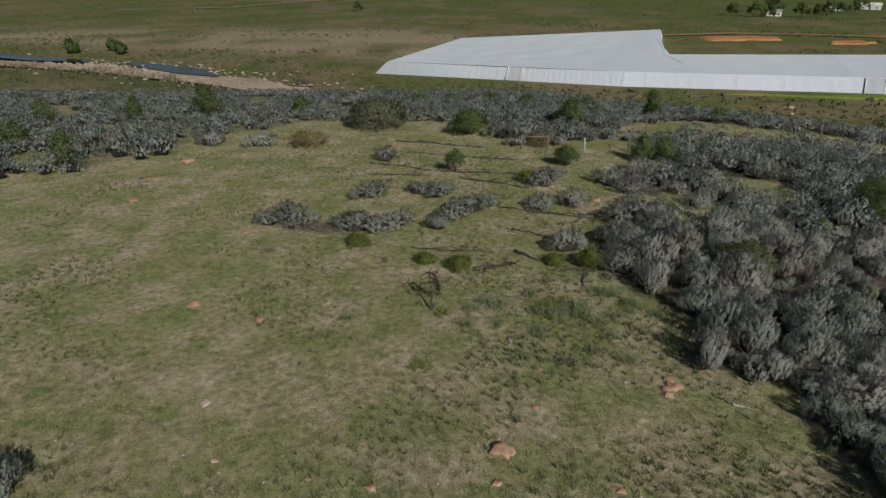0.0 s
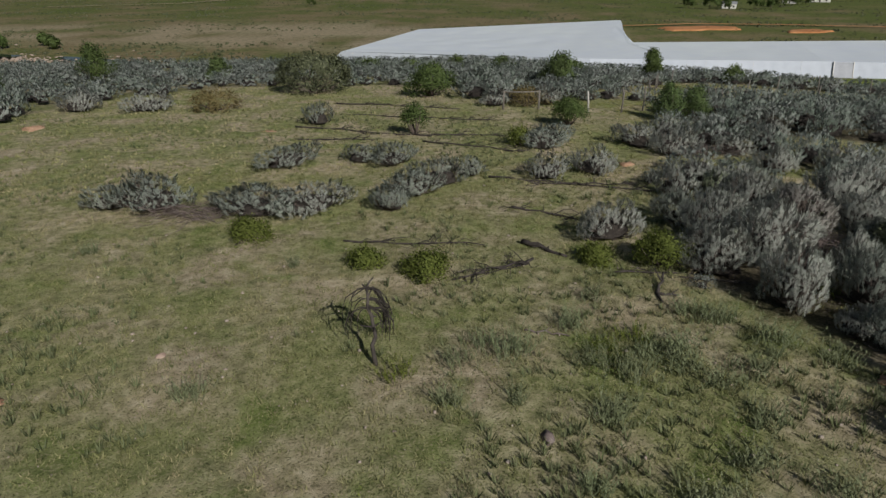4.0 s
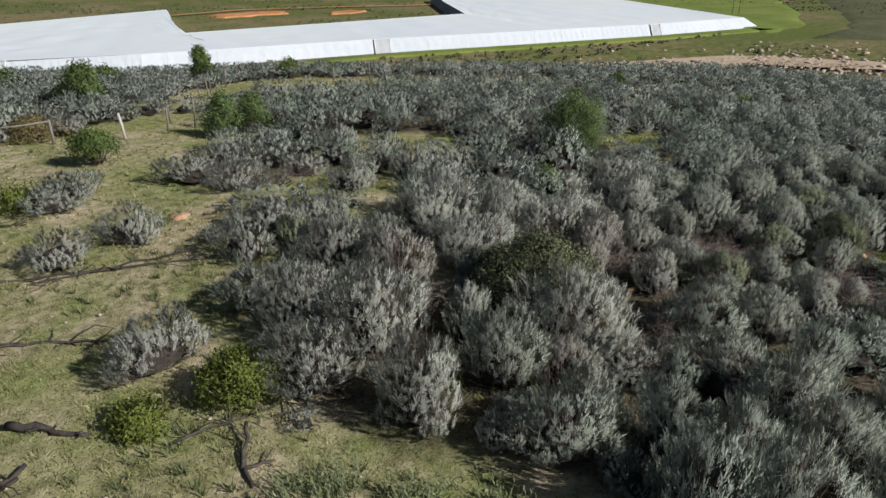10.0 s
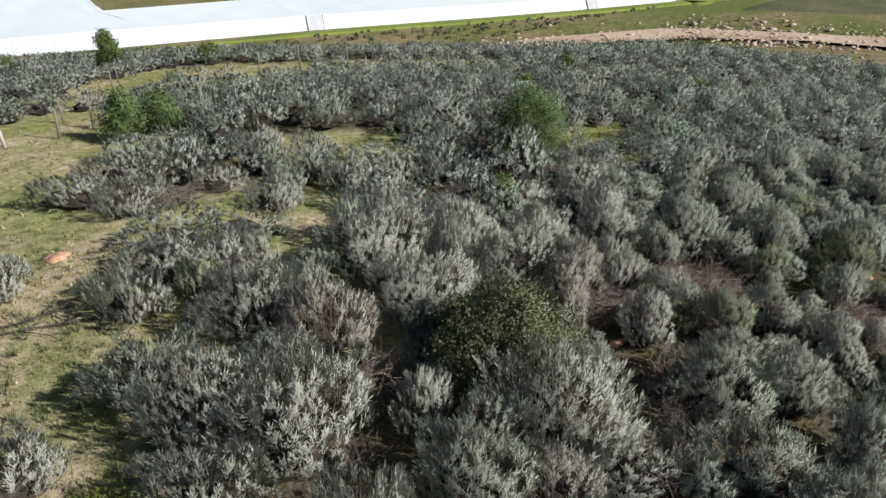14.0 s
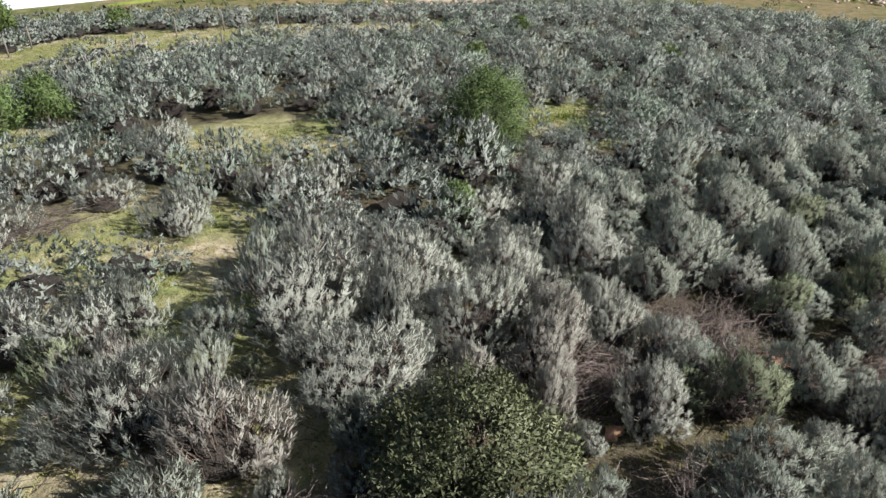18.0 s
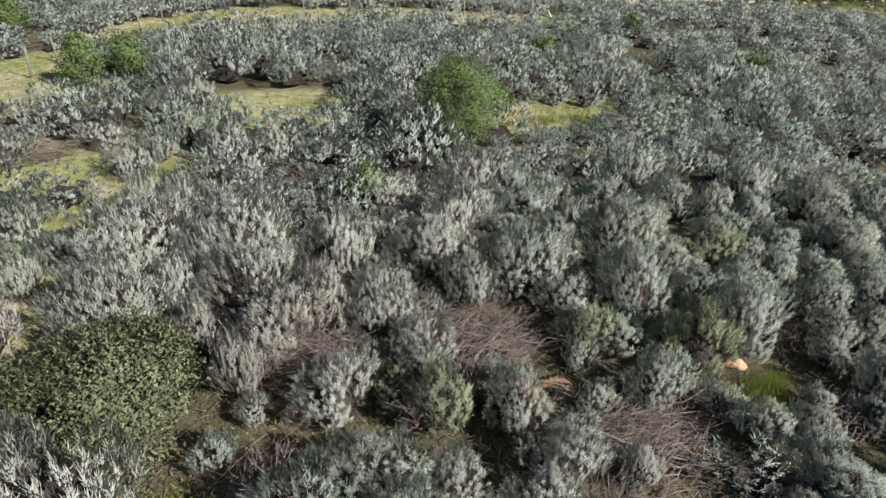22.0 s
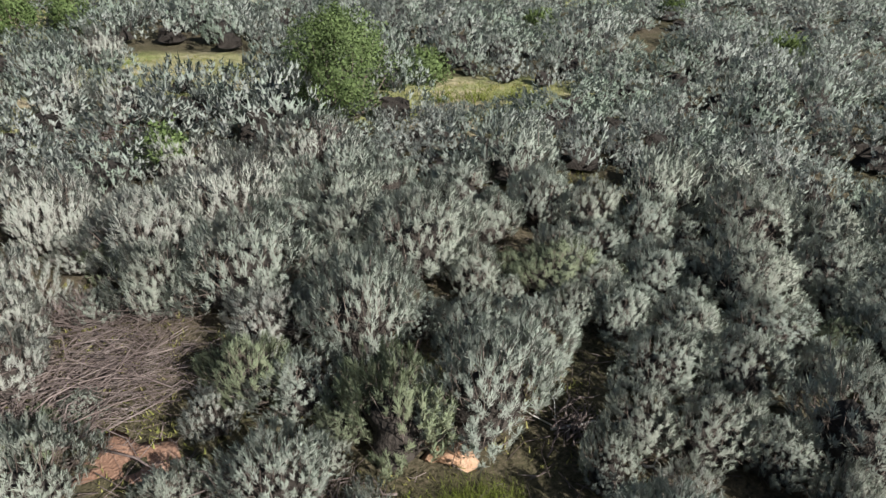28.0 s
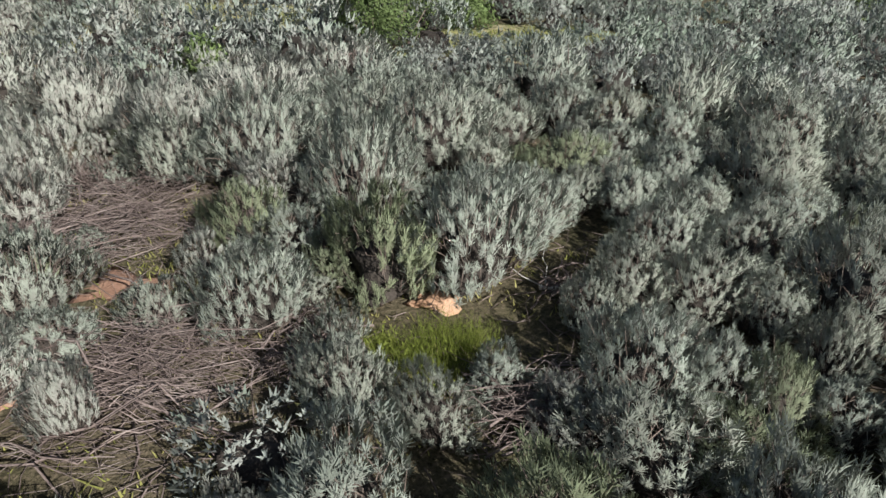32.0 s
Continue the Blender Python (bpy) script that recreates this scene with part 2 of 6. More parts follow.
def ground_material():
    """Short grass over sandy soil, with leaf litter darkened for shade where the attribute 'litter' is high and rough
    pasture in the valley.
    """
    m = bpy.data.materials.new("ground")
    m.use_nodes = True
    n, l = m.node_tree.nodes, m.node_tree.links
    p = n["Principled BSDF"]
    p.inputs["Roughness"].default_value, p.inputs["Specular IOR Level"].default_value = 0.95, 0.1
    pos = n.new("ShaderNodeNewGeometry").outputs["Position"]

    def noise_tex(scale, detail=5.0, rough=0.55):
        t = n.new("ShaderNodeTexNoise")
        t.inputs["Scale"].default_value, t.inputs["Detail"].default_value, t.inputs["Roughness"].default_value = scale, detail, rough
        l.new(pos, t.inputs["Vector"])
        return t.outputs[0]

    def ramp(src, stops):
        r = n.new("ShaderNodeValToRGB")
        while len(r.color_ramp.elements) < len(stops):
            r.color_ramp.elements.new(0.5)
        for e, (at, c) in zip(r.color_ramp.elements, stops):
            e.position, e.color = at, (*c, 1)
        l.new(src, r.inputs[0])
        return r.outputs[0]

    def mix(fac, a, b):
        x = n.new("ShaderNodeMix")
        x.data_type = "RGBA"
        l.new(fac, x.inputs[0])
        l.new(a, x.inputs[6])
        l.new(b, x.inputs[7])
        return x.outputs[2]

    mid, fine, finest = noise_tex(0.5), noise_tex(5.0), noise_tex(28.0, 4, 0.7)
    green = ramp(fine, [(0.3, (0.131, 0.152, 0.059)), (0.5, (0.240, 0.255, 0.107)), (0.7, (0.348, 0.348, 0.172))])
    dry = ramp(fine, [(0.3, (0.228, 0.198, 0.121)), (0.5, (0.402, 0.341, 0.229)), (0.7, (0.576, 0.494, 0.366))])
    lush0 = ramp(fine, [(0.3, (0.085, 0.119, 0.030)), (0.5, (0.162, 0.211, 0.058)), (0.7, (0.253, 0.295, 0.102))])
    lawn = mix(ramp(mid, [(0.42, (0, 0, 0)), (0.62, (1, 1, 1))]), green, dry)
    lawn = mix(ramp(noise_tex(0.9, 3), [(0.54, (0, 0, 0)), (0.68, (0.85, 0.85, 0.85))]), lawn, lush0)
    speck = mix(ramp(finest, [(0.56, (0, 0, 0)), (0.64, (0.8, 0.8, 0.8))]), lawn, ramp(fine, [(0.3, (0.324, 0.27, 0.176)), (0.7, (0.459, 0.378, 0.27))]))
    speck = mix(ramp(finest, [(0.37, (0.85, 0.85, 0.85)), (0.45, (0, 0, 0))]), speck, ramp(fine, [(0.3, (0.0405, 0.0459, 0.0162)), (0.7, (0.081, 0.0837, 0.0338))]))
    # brown litter, its colour lowered further to paint the shade below the shrubs
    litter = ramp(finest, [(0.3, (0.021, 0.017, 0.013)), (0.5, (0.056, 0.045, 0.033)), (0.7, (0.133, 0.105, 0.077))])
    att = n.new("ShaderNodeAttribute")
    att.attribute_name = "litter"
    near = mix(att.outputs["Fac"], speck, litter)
    vmid, vfine = noise_tex(0.03, 9, 0.72), noise_tex(0.5, 7, 0.75)
    va = ramp(vfine, [(0.34, (0.045, 0.055, 0.02)), (0.5, (0.112, 0.128, 0.042)), (0.64, (0.185, 0.18, 0.075))])
    vb = ramp(vfine, [(0.3, (0.1, 0.085, 0.045)), (0.5, (0.19, 0.155, 0.085)), (0.7, (0.28, 0.225, 0.13))])
    valley = mix(ramp(vmid, [(0.44, (0, 0, 0)), (0.56, (1, 1, 1))]), va, vb)
    a_reed, a_past = n.new("ShaderNodeAttribute"), n.new("ShaderNodeAttribute")
    a_reed.attribute_name, a_past.attribute_name = "reed", "pasture"
    lush = ramp(vfine, [(0.3, (0.057, 0.078, 0.020)), (0.5, (0.098, 0.123, 0.033)), (0.7, (0.149, 0.168, 0.055))])
    reeds = ramp(vfine, [(0.34, (0.085, 0.082, 0.04)), (0.46, (0.275, 0.23, 0.15)), (0.66, (0.41, 0.345, 0.235))])
    valley = mix(a_reed.outputs["Fac"], mix(a_past.outputs["Fac"], valley, lush), reeds)
    att2 = n.new("ShaderNodeAttribute")
    att2.attribute_name = "valley"
    l.new(mix(att2.outputs["Fac"], near, valley), p.inputs["Base Color"])
    b = n.new("ShaderNodeBump")
    b.inputs["Strength"].default_value, b.inputs["Distance"].default_value = 0.9, 0.03
    l.new(finest, b.inputs["Height"])
    l.new(b.outputs[0], p.inputs["Normal"])
    return m


GROUND = ground_material()


# ---- the lie of the land ----
def smooth(a, b, x):
    t = np.clip((np.asarray(x, float) - a) / (b - a), 0, 1)
    return t * t * (3 - 2 * t)


RIVER = [(-401, 315), (-143, 235), (-97, 217), (-70, 199), (-29, 164), (57, 132), (143, 113), (180, 96), (195, 73), (212, 10), (239, -286)]


def river_dist(x, y):
    """Distance to the river's middle line."""
    best = np.full(np.shape(x), 1e9)
    for (ax, ay), (bx, by) in zip(RIVER, RIVER[1:]):
        ux, uy = bx - ax, by - ay
        k = np.clip(((x - ax) * ux + (y - ay) * uy) / (ux * ux + uy * uy), 0, 1)
        best = np.minimum(best, np.hypot(x - ax - k * ux, y - ay - k * uy))
    return best


def past_edge(x, y):
    """Metres past the brow of the terrace; negative on top of it."""
    return np.maximum(np.maximum(y - 58, (x - 8) * 0.584 + (y - 57) * 0.812), x - 41)


def land(x, y):
    """Height of the ground, without the small humps."""
    x, y = np.asarray(x, float), np.asarray(y, float)
    yy = np.clip(y, 4, 62)
    top = 0.25 - 0.02 * (yy - 13) - 0.0006 * np.maximum(0, yy - 20) ** 2 - 0.35 * smooth(7, 15, x) - 0.05 * np.clip(x - 20, 0, 30)
    d = np.maximum(0, past_edge(x, y))
    top = top - 0.34 * d * smooth(0, 14, d)
    valley = -20 - 1.3 * (1 - smooth(6, 34, river_dist(x, y))) + 0.012 * np.maximum(0, np.hypot(x, y) - 750)
    return np.maximum(top, valley)


def gz(x, y):
    return float(land(x, y))


LAWN = [(9, -40), (8.8, 3), (8.4, 8), (7.7, 9.6), (7.6, 11), (8.4, 12.0), (7.3, 12.5), (6.2, 13.1), (5.9, 13.9), (6.7, 14.8), (6.8, 15.4), (6.2, 16.3), (5.2, 17.3), (5.3, 20.5), (6.5, 22.3), (6.2, 24), (7.3, 25.4), (7.2, 28), (8.4, 30), (9.3, 31.6), (8.6, 33), (8.9, 35.8), (6.2, 36.8), (3.8, 38.5), (2.8, 44), (-6.5, 46.5), (-12.7, 42.3), (-15.8, 35.2), (-18, 32), (-23, 29.5), (-46, 25), (-90, 20), (-90, -40)]
# clearings among the shrubs: x, y, radius
CLEARINGS = [(9.2, 20.8, 0.42), (14.3, 29.2, 0.95), (15.2, 28.5, 0.82), (13.6, 29.6, 0.7), (7.2, 26.4, 0.87), (8.2, 26.9, 0.91), (9.2, 26.9, 0.91), (10.2, 26.2, 0.91), (11, 25.5, 0.74), (9.75, 23.5, 0.61), (19.7, 24.3, 0.95), (20.8, 24.2, 0.7), (18.7, 24.6, 0.61), (8.6, 33, 1.12), (7.2, 23.1, 0.53)]
CLEARINGS_B = [(8.63, 20.14, 0.29), (7.26, 18.01, 0.3), (7.05, 17.29, 0.28), (9.89, 17.11, 0.42), (11.11, 17.17, 0.32), (9.63, 25.92, 0.7), (10.32, 24.06, 0.51), (8.96, 26.96, 0.56), (9.14, 20.6, 0.31), (7.63, 18.61, 0.34), (10.69, 17.4, 0.35), (10.56, 16.02, 0.28), (15.43, 17.18, 0.25), (9.34, 20.91, 0.32), (9.56, 23.5, 0.35), (11.34, 17.51, 0.35), (11.68, 18.12, 0.18), (12.68, 16.25, 0.22), (10.79, 25.05, 0.46), (7.18, 21.53, 0.27), (16.36, 17.26, 0.24), (13.06, 19.2, 0.19), (11.58, 18.66, 0.38), (15.76, 15.89, 0.26), (11.08, 18.1, 0.29), (9.98, 20.73, 0.33), (19.7, 24.4, 0.7)]
CLEARINGS_B += [(13.55, 18.0, 0.62), (13.65, 16.95, 0.3), (11.6, 18.5, 0.4), (14.0, 15.8, 0.5), (16.5, 15.4, 0.34), (15.85, 15.65, 0.4), (16.82, 16.23, 0.18), (19.21, 19.92, 0.28), (19.65, 19.64, 0.18), (16.53, 15.35, 0.18), (15.96, 15.56, 0.22), (15.26, 16.02, 0.18), (12, 18.75, 0.2), (13.7, 18.05, 0.68), (14.15, 15.4, 0.4), (12.9, 24.6, 0.4), (8.1, 19.4, 0.35)]
# the grassy strip along the old fence: x, y, half width
STRIP = [(8.2, 36, 1.68), (9.4, 34.4, 1.33), (10.8, 37.8, 1.06), (12.5, 41.5, 1.41), (14.8, 44.2, 1.77), (17, 45.4, 1.68), (19.2, 43.8, 1.77), (22, 42.6, 1.68), (25, 41, 1.59), (27.5, 39.2, 1.33), (30, 37.4, 1.06), (17.6, 40.4, 0.97), (20.2, 41.3, 1.15)]


def inside(px, py, poly):
    px, py = np.asarray(px, float), np.asarray(py, float)
    hit = np.zeros(px.shape, bool)
    for (ax, ay), (bx, by) in zip(poly, poly[1:] + poly[:1]):
        if ay != by:
            hit ^= ((ay > py) != (by > py)) & (px < (bx - ax) * (py - ay) / (by - ay) + ax)
    return hit


def open_ground(x, y, grow=0.0, small=True):
    """True where no thicket grows; small: also in the little gaps of bare soil and litter."""
    o = inside(x, y, LAWN)
    for cx, cy, r in CLEARINGS + (CLEARINGS_B if small else []) + STRIP:
        o = o | (np.hypot(x - cx, y - cy) < r + grow)
    return o


# ---- mesh helpers ----
def mesh_of(name, verts, faces, mats):
    """A mesh from arrays; faces: an (n, 3) array or a list of tuples."""
    me = bpy.data.meshes.new(name)
    verts = np.asarray(verts, np.float32)
    if isinstance(faces, np.ndarray):
        k = faces.shape[1]
        me.vertices.add(len(verts))
        me.vertices.foreach_set("co", verts.ravel())
        me.loops.add(faces.size)
        me.loops.foreach_set("vertex_index", faces.astype(np.int32).ravel())
        me.polygons.add(len(faces))
        me.polygons.foreach_set("loop_start", np.arange(0, faces.size, k, dtype=np.int32))
        me.update(calc_edges=True)
    else:
        me.from_pydata(verts.tolist(), [], faces)
    for m in (mats if isinstance(mats, (list, tuple)) else [mats]):
        me.materials.append(m)
    return me


def part(name, shape, mat=None, parent=None, label=""):
    """Links a mesh, or a bmesh, as one object under its thing."""
    if isinstance(shape, bmesh.types.BMesh):
        me = bpy.data.meshes.new(name)
        shape.to_mesh(me)
        shape.free()
        shape = me
    if mat is not None and not len(shape.materials):
        shape.materials.append(mat)
    ob = new(name, shape)
    if parent is not None:
        ob.parent = parent
    if label:
        ob["label"] = label
    return ob


def thing(name, x, y, z, label, category, group="", turn=0.0, scale=1.0):
    ob = new(name)
    ob.empty_display_size = 0.2
    ob.matrix_basis = pose(x, y, z, 0, 0, turn) @ Matrix.Scale(scale, 4)
    return tagged(ob, label, category, group)


def smooth_faces(me):
    me.polygons.foreach_set("use_smooth", [True] * len(me.polygons))
    return me


def tube(points, radii, sides=5):
    """Vertices and triangles of a tapered tube along points."""
    P = np.asarray(points, float)
    T = np.gradient(P, axis=0)
    T /= np.linalg.norm(T, axis=1)[:, None] + 1e-9
    ref = np.array([0.31, 0.95, 0.05]) if abs(T[0][2]) > 0.7 else np.array([0.0, 0.1, 1.0])
    A = np.cross(T, ref)
    A /= np.linalg.norm(A, axis=1)[:, None] + 1e-9
    B = np.cross(T, A)
    ang = np.arange(sides) * 2 * np.pi / sides
    V = (P[:, None] + np.asarray(radii)[:, None, None] * (np.cos(ang)[None, :, None] * A[:, None] + np.sin(ang)[None, :, None] * B[:, None])).reshape(-1, 3)
    F = []
    for i in range(len(P) - 1):
        for k in range(sides):
            a, b = i * sides + k, i * sides + (k + 1) % sides
            F += [(a, b, b + sides), (a, b + sides, a + sides)]
    for k in range(1, sides - 1):
        F += [(0, k + 1, k), ((len(P) - 1) * sides, (len(P) - 1) * sides + k, (len(P) - 1) * sides + k + 1)]
    return V, np.array(F)


def joined(pieces):
    vs, fs, at = [], [], 0
    for v, f in pieces:
        vs.append(v)
        fs.append(f + at)
        at += len(v)
    return np.concatenate(vs), np.concatenate(fs)


def crooked(rng, start, end, n=6, wob=0.06):
    """A bent line between two points."""
    s, e = np.asarray(start, float), np.asarray(end, float)
    k = np.linspace(0, 1, n)[:, None]
    d = np.linalg.norm(e - s)
    w = rng.normal(0, wob * d, (n, 3)) * np.sin(np.pi * k) ** 0.7
    return s + (e - s) * k + w


# ---- ground ----
def graded(lo, hi, step, far):
    inner = np.arange(lo, hi + 1e-6, step)
    out, d = [], step
    v = hi
    while v < far:
        d *= 1.09
        v += d
        out.append(v)
    low, d, v = [], step, lo
    while v > -far:
        d *= 1.09
        v -= d
        low.append(v)
    return np.concatenate([low[::-1], inner, out])


gx, gy = graded(-18, 30, 0.33, 4200), graded(4, 50, 0.33, 4200)
GX, GY = np.meshgrid(gx, gy)
GH = land(GX, GY)
near_m = (GX > -26) & (GX < 46) & (GY > -4) & (GY < 62)
hump = np.zeros_like(GH)
for i, j in zip(*np.nonzero(near_m)):
    v = Vector((GX[i, j], GY[i, j], 0))
    hump[i, j] = 0.05 * noise.noise(v * 0.9) + 0.025 * noise.noise(v * 2.7)
GH = GH + hump
nx, ny = len(gx), len(gy)
idx = np.arange(nx * ny).reshape(ny, nx)
quads = np.stack([idx[:-1, :-1], idx[:-1, 1:], idx[1:, 1:], idx[1:, :-1]], -1).reshape(-1, 4)
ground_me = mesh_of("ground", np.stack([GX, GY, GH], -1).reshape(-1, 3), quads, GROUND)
smooth_faces(ground_me)
# ground under the thicket, which gets the litter with shade in its colour
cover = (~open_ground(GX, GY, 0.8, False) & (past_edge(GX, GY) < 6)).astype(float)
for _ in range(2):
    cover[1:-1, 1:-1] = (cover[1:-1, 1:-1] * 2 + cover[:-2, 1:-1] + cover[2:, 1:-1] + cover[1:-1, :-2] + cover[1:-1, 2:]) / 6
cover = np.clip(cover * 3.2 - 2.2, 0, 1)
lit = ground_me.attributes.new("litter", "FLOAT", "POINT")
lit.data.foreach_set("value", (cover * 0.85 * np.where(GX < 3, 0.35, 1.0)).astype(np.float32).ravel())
val = ground_me.attributes.new("valley", "FLOAT", "POINT")
val.data.foreach_set("value", smooth(2, 14, past_edge(GX, GY)).astype(np.float32).ravel())
rough_n = np.array([noise.noise(Vector((a * 0.021, b * 0.03, 2.0))) + 0.5 * noise.noise(Vector((a * 0.07, b * 0.09, 5.0))) for a, b in zip(GX.ravel(), GY.ravel())]).reshape(GX.shape)
reed = smooth(215, 245, GY + 0.35 * GX) * (1 - smooth(330, 375, GY + 40 * rough_n)) * (1 - smooth(0, 20, GX)) * smooth(-0.35, 0.1, rough_n + 0.15)
green = smooth(-0.05, 0.4, rough_n + smooth(380, 470, GY) * 0.3 - 0.22 + 0.3 * smooth(60, 200, GX))
for key, field in (("reed", reed), ("pasture", green)):
    a = ground_me.attributes.new(key, "FLOAT", "POINT")
    a.data.foreach_set("value", field.astype(np.float32).ravel())
tagged(new("ground", ground_me), "olive green short grass and dry leaf litter, darkened with painted shade, on sandy ground", "ground", kind="structure")


def draped(name, outline, mat, lift, label, category="ground", cells=26, kind="structure", wob=0.12, seed=1):
    """A patch of another surface lying on the ground, inside an outline of corner points."""
    o = np.asarray(outline, float)
    c = o.mean(0)
    dense = []
    for a, b in zip(o, np.roll(o, -1, 0)):
        for k in range(8):
            q = a + (b - a) * k / 8
            w = 1 + wob * noise.noise(Vector((q[0] * 0.07 + seed, q[1] * 0.07, seed))) + wob * 0.6 * noise.noise(Vector((q[0] * 0.4, q[1] * 0.4, seed)))
            dense.append(c + (q - c) * w)
    dense = np.array(dense)
    rings = [dense * r + c * (1 - r) for r in np.linspace(1, 0.06, 9)]
    xy = np.concatenate(rings + [c[None]])
    n = len(dense)
    V = np.column_stack([xy, land(xy[:, 0], xy[:, 1]) + lift])
    V[:n, 2] -= lift + 1.2
    F = []
    for r in range(8):
        for k in range(n):
            a, b = r * n + k, r * n + (k + 1) % n
            F += [(a, b, b + n), (a, b + n, a + n)]
    F += [(8 * n + k, 8 * n + (k + 1) % n, 9 * n) for k in range(n)]
    return tagged(new(name, smooth_faces(mesh_of(name, V, np.array(F), mat))), label, category, kind=kind)


def ribbon(name, line, widths, mat, lift, label, category, kind="structure", seed=3):
    """A winding band on the ground along a line."""
    pts, ws = [], []
    for (a, b), (wa, wb) in zip(zip(line, line[1:]), zip(widths, widths[1:])):
        for k in np.arange(0, 1, 0.1):
            pts.append(np.array(a) * (1 - k) + np.array(b) * k)
            ws.append(wa * (1 - k) + wb * k)
    pts.append(np.array(line[-1]))
    ws.append(widths[-1])
    pts = np.array(pts, float)
    T = np.gradient(pts, axis=0)
    N = np.column_stack([-T[:, 1], T[:, 0]]) / (np.linalg.norm(T, axis=1)[:, None] + 1e-9)
    rows = []
    for side in np.linspace(-1, 1, 5):
        wob = np.array([1 + 0.35 * noise.noise(Vector((p[0] * 0.05, p[1] * 0.05, seed + side))) for p in pts])
        q = pts + N * (side * np.array(ws) * wob / 2)[:, None]
        rows.append(np.column_stack([q, land(q[:, 0], q[:, 1]) + lift]))
    n = len(pts)
    V = np.concatenate(rows)
    F = [(r * n + k, r * n + k + 1, (r + 1) * n + k + 1, (r + 1) * n + k) for r in range(4) for k in range(n - 1)]
    me = mesh_of(name, V, np.array(F), mat)
    return tagged(new(name, smooth_faces(me)), label, category, kind=kind)


# ---- the valley ----
ribbon("river_bed", [(-401, 308), (-143, 227), (-96, 210), (-57, 187), (-29, 164), (57, 132), (143, 113), (178, 99), (195, 73), (212, 10)], [10, 12, 13, 15, 9, 8, 13, 15, 17, 14], SAND, 0.7, "pale sandy river bed strewn with boulders", "river bed")
ribbon("river", [(-401, 318), (-167, 250), (-143, 239), (-122, 232)], [10, 9, 8, 4], WATER, 1.0, "still dark blue river water", "water", seed=5)
ribbon("river_pool", [(-107, 229), (-94, 220), (-80, 209), (-67, 199)], [3, 9, 9, 2], WATER, 1.0, "still dark blue pool in the river bed", "water", seed=6)
draped("meadow", [(232, 118), (262, 116), (330, 148), (415, 198), (415, 290), (330, 300), (270, 175)], FIELD_GREEN, 0.5, "bright green meadow beside the shade net", seed=8)
draped("scrub_field", [(222, 106), (264, 110), (336, 140), (430, 190), (640, 262), (700, 60), (420, 10), (300, 40), (240, 70)], FIELD_DARK, 0.4, "dark rough scrub land beyond the meadow", seed=12, wob=0.05)
draped("verge", [(60, 168), (105, 158), (160, 143), (205, 132), (262, 122), (258, 131), (205, 140), (150, 153), (105, 165)], FIELD_GREEN, 0.5, "green grass verge below the shade net", seed=9, wob=0.02)
draped("bare_earth", [(118, 300), (132, 296), (150, 300), (158, 312), (140, 318), (122, 314)], FAR_EARTH, 0.6, "bare orange earth scraped open in a green field", seed=10, wob=0.5)
draped("bare_earth", [(163, 284), (174, 282), (183, 288), (180, 297), (166, 294)], FAR_EARTH, 0.6, "small patch of bare orange earth", seed=11, wob=0.4)
ribbon("farm_track", [(96, 318), (140, 330), (185, 318), (225, 300), (250, 300)], [2, 3.5, 3, 3, 2], FAR_EARTH, 0.7, "orange dirt track across the field", "track")
ribbon("far_track", [(-250, 520), (-170, 560), (-140, 640), (-100, 720)], [3, 4, 4, 4], SAND, 0.8, "pale dirt track on the far slope", "track")

# boulders of the river bed, too many to count
rng = np.random.default_rng(5)
base = np.array([(1, 0, 0), (0, 1, 0), (-1, 0, 0), (0, -1, 0), (0, 0, 0.8), (0.7, 0.7, 0.5), (-0.7, 0.7, 0.5), (-0.7, -0.7, 0.5), (0.7, -0.7, 0.5)])
rock_f = np.array([(0, 5, 8), (5, 4, 8), (5, 1, 6), (5, 6, 4), (6, 2, 7), (6, 7, 4), (7, 3, 8), (7, 8, 4), (0, 1, 5), (1, 2, 6), (2, 3, 7), (3, 0, 8)])
rocks = []
for j in range(3000):
    k = rng.integers(0, len(RIVER) - 1) if j < 900 else 7 + j % 2 if j < 1500 else 1 + j % 4
    a, b = np.array(RIVER[k]), np.array(RIVER[k + 1])
    q = a + (b - a) * rng.random() + rng.normal(0, 8 if j < 900 else 13 if j < 1500 else 6, 2)
    s = rng.uniform(0.2, 0.8 if j < 1500 else 0.55) * (1.6 if j % 17 == 0 else 1.0) * np.array([rng.uniform(0.7, 1.3), rng.uniform(0.7, 1.3), rng.uniform(0.5, 0.9)])
    rocks.append((base * s * rng.uniform(0.8, 1.2, (9, 1)) + [q[0], q[1], gz(*q) + 0.5], rock_f))
tagged(new("boulders", mesh_of("boulders", *joined(rocks), STONE)), "pinkish grey boulders scattered along the river bed", "boulders", kind="stuff")


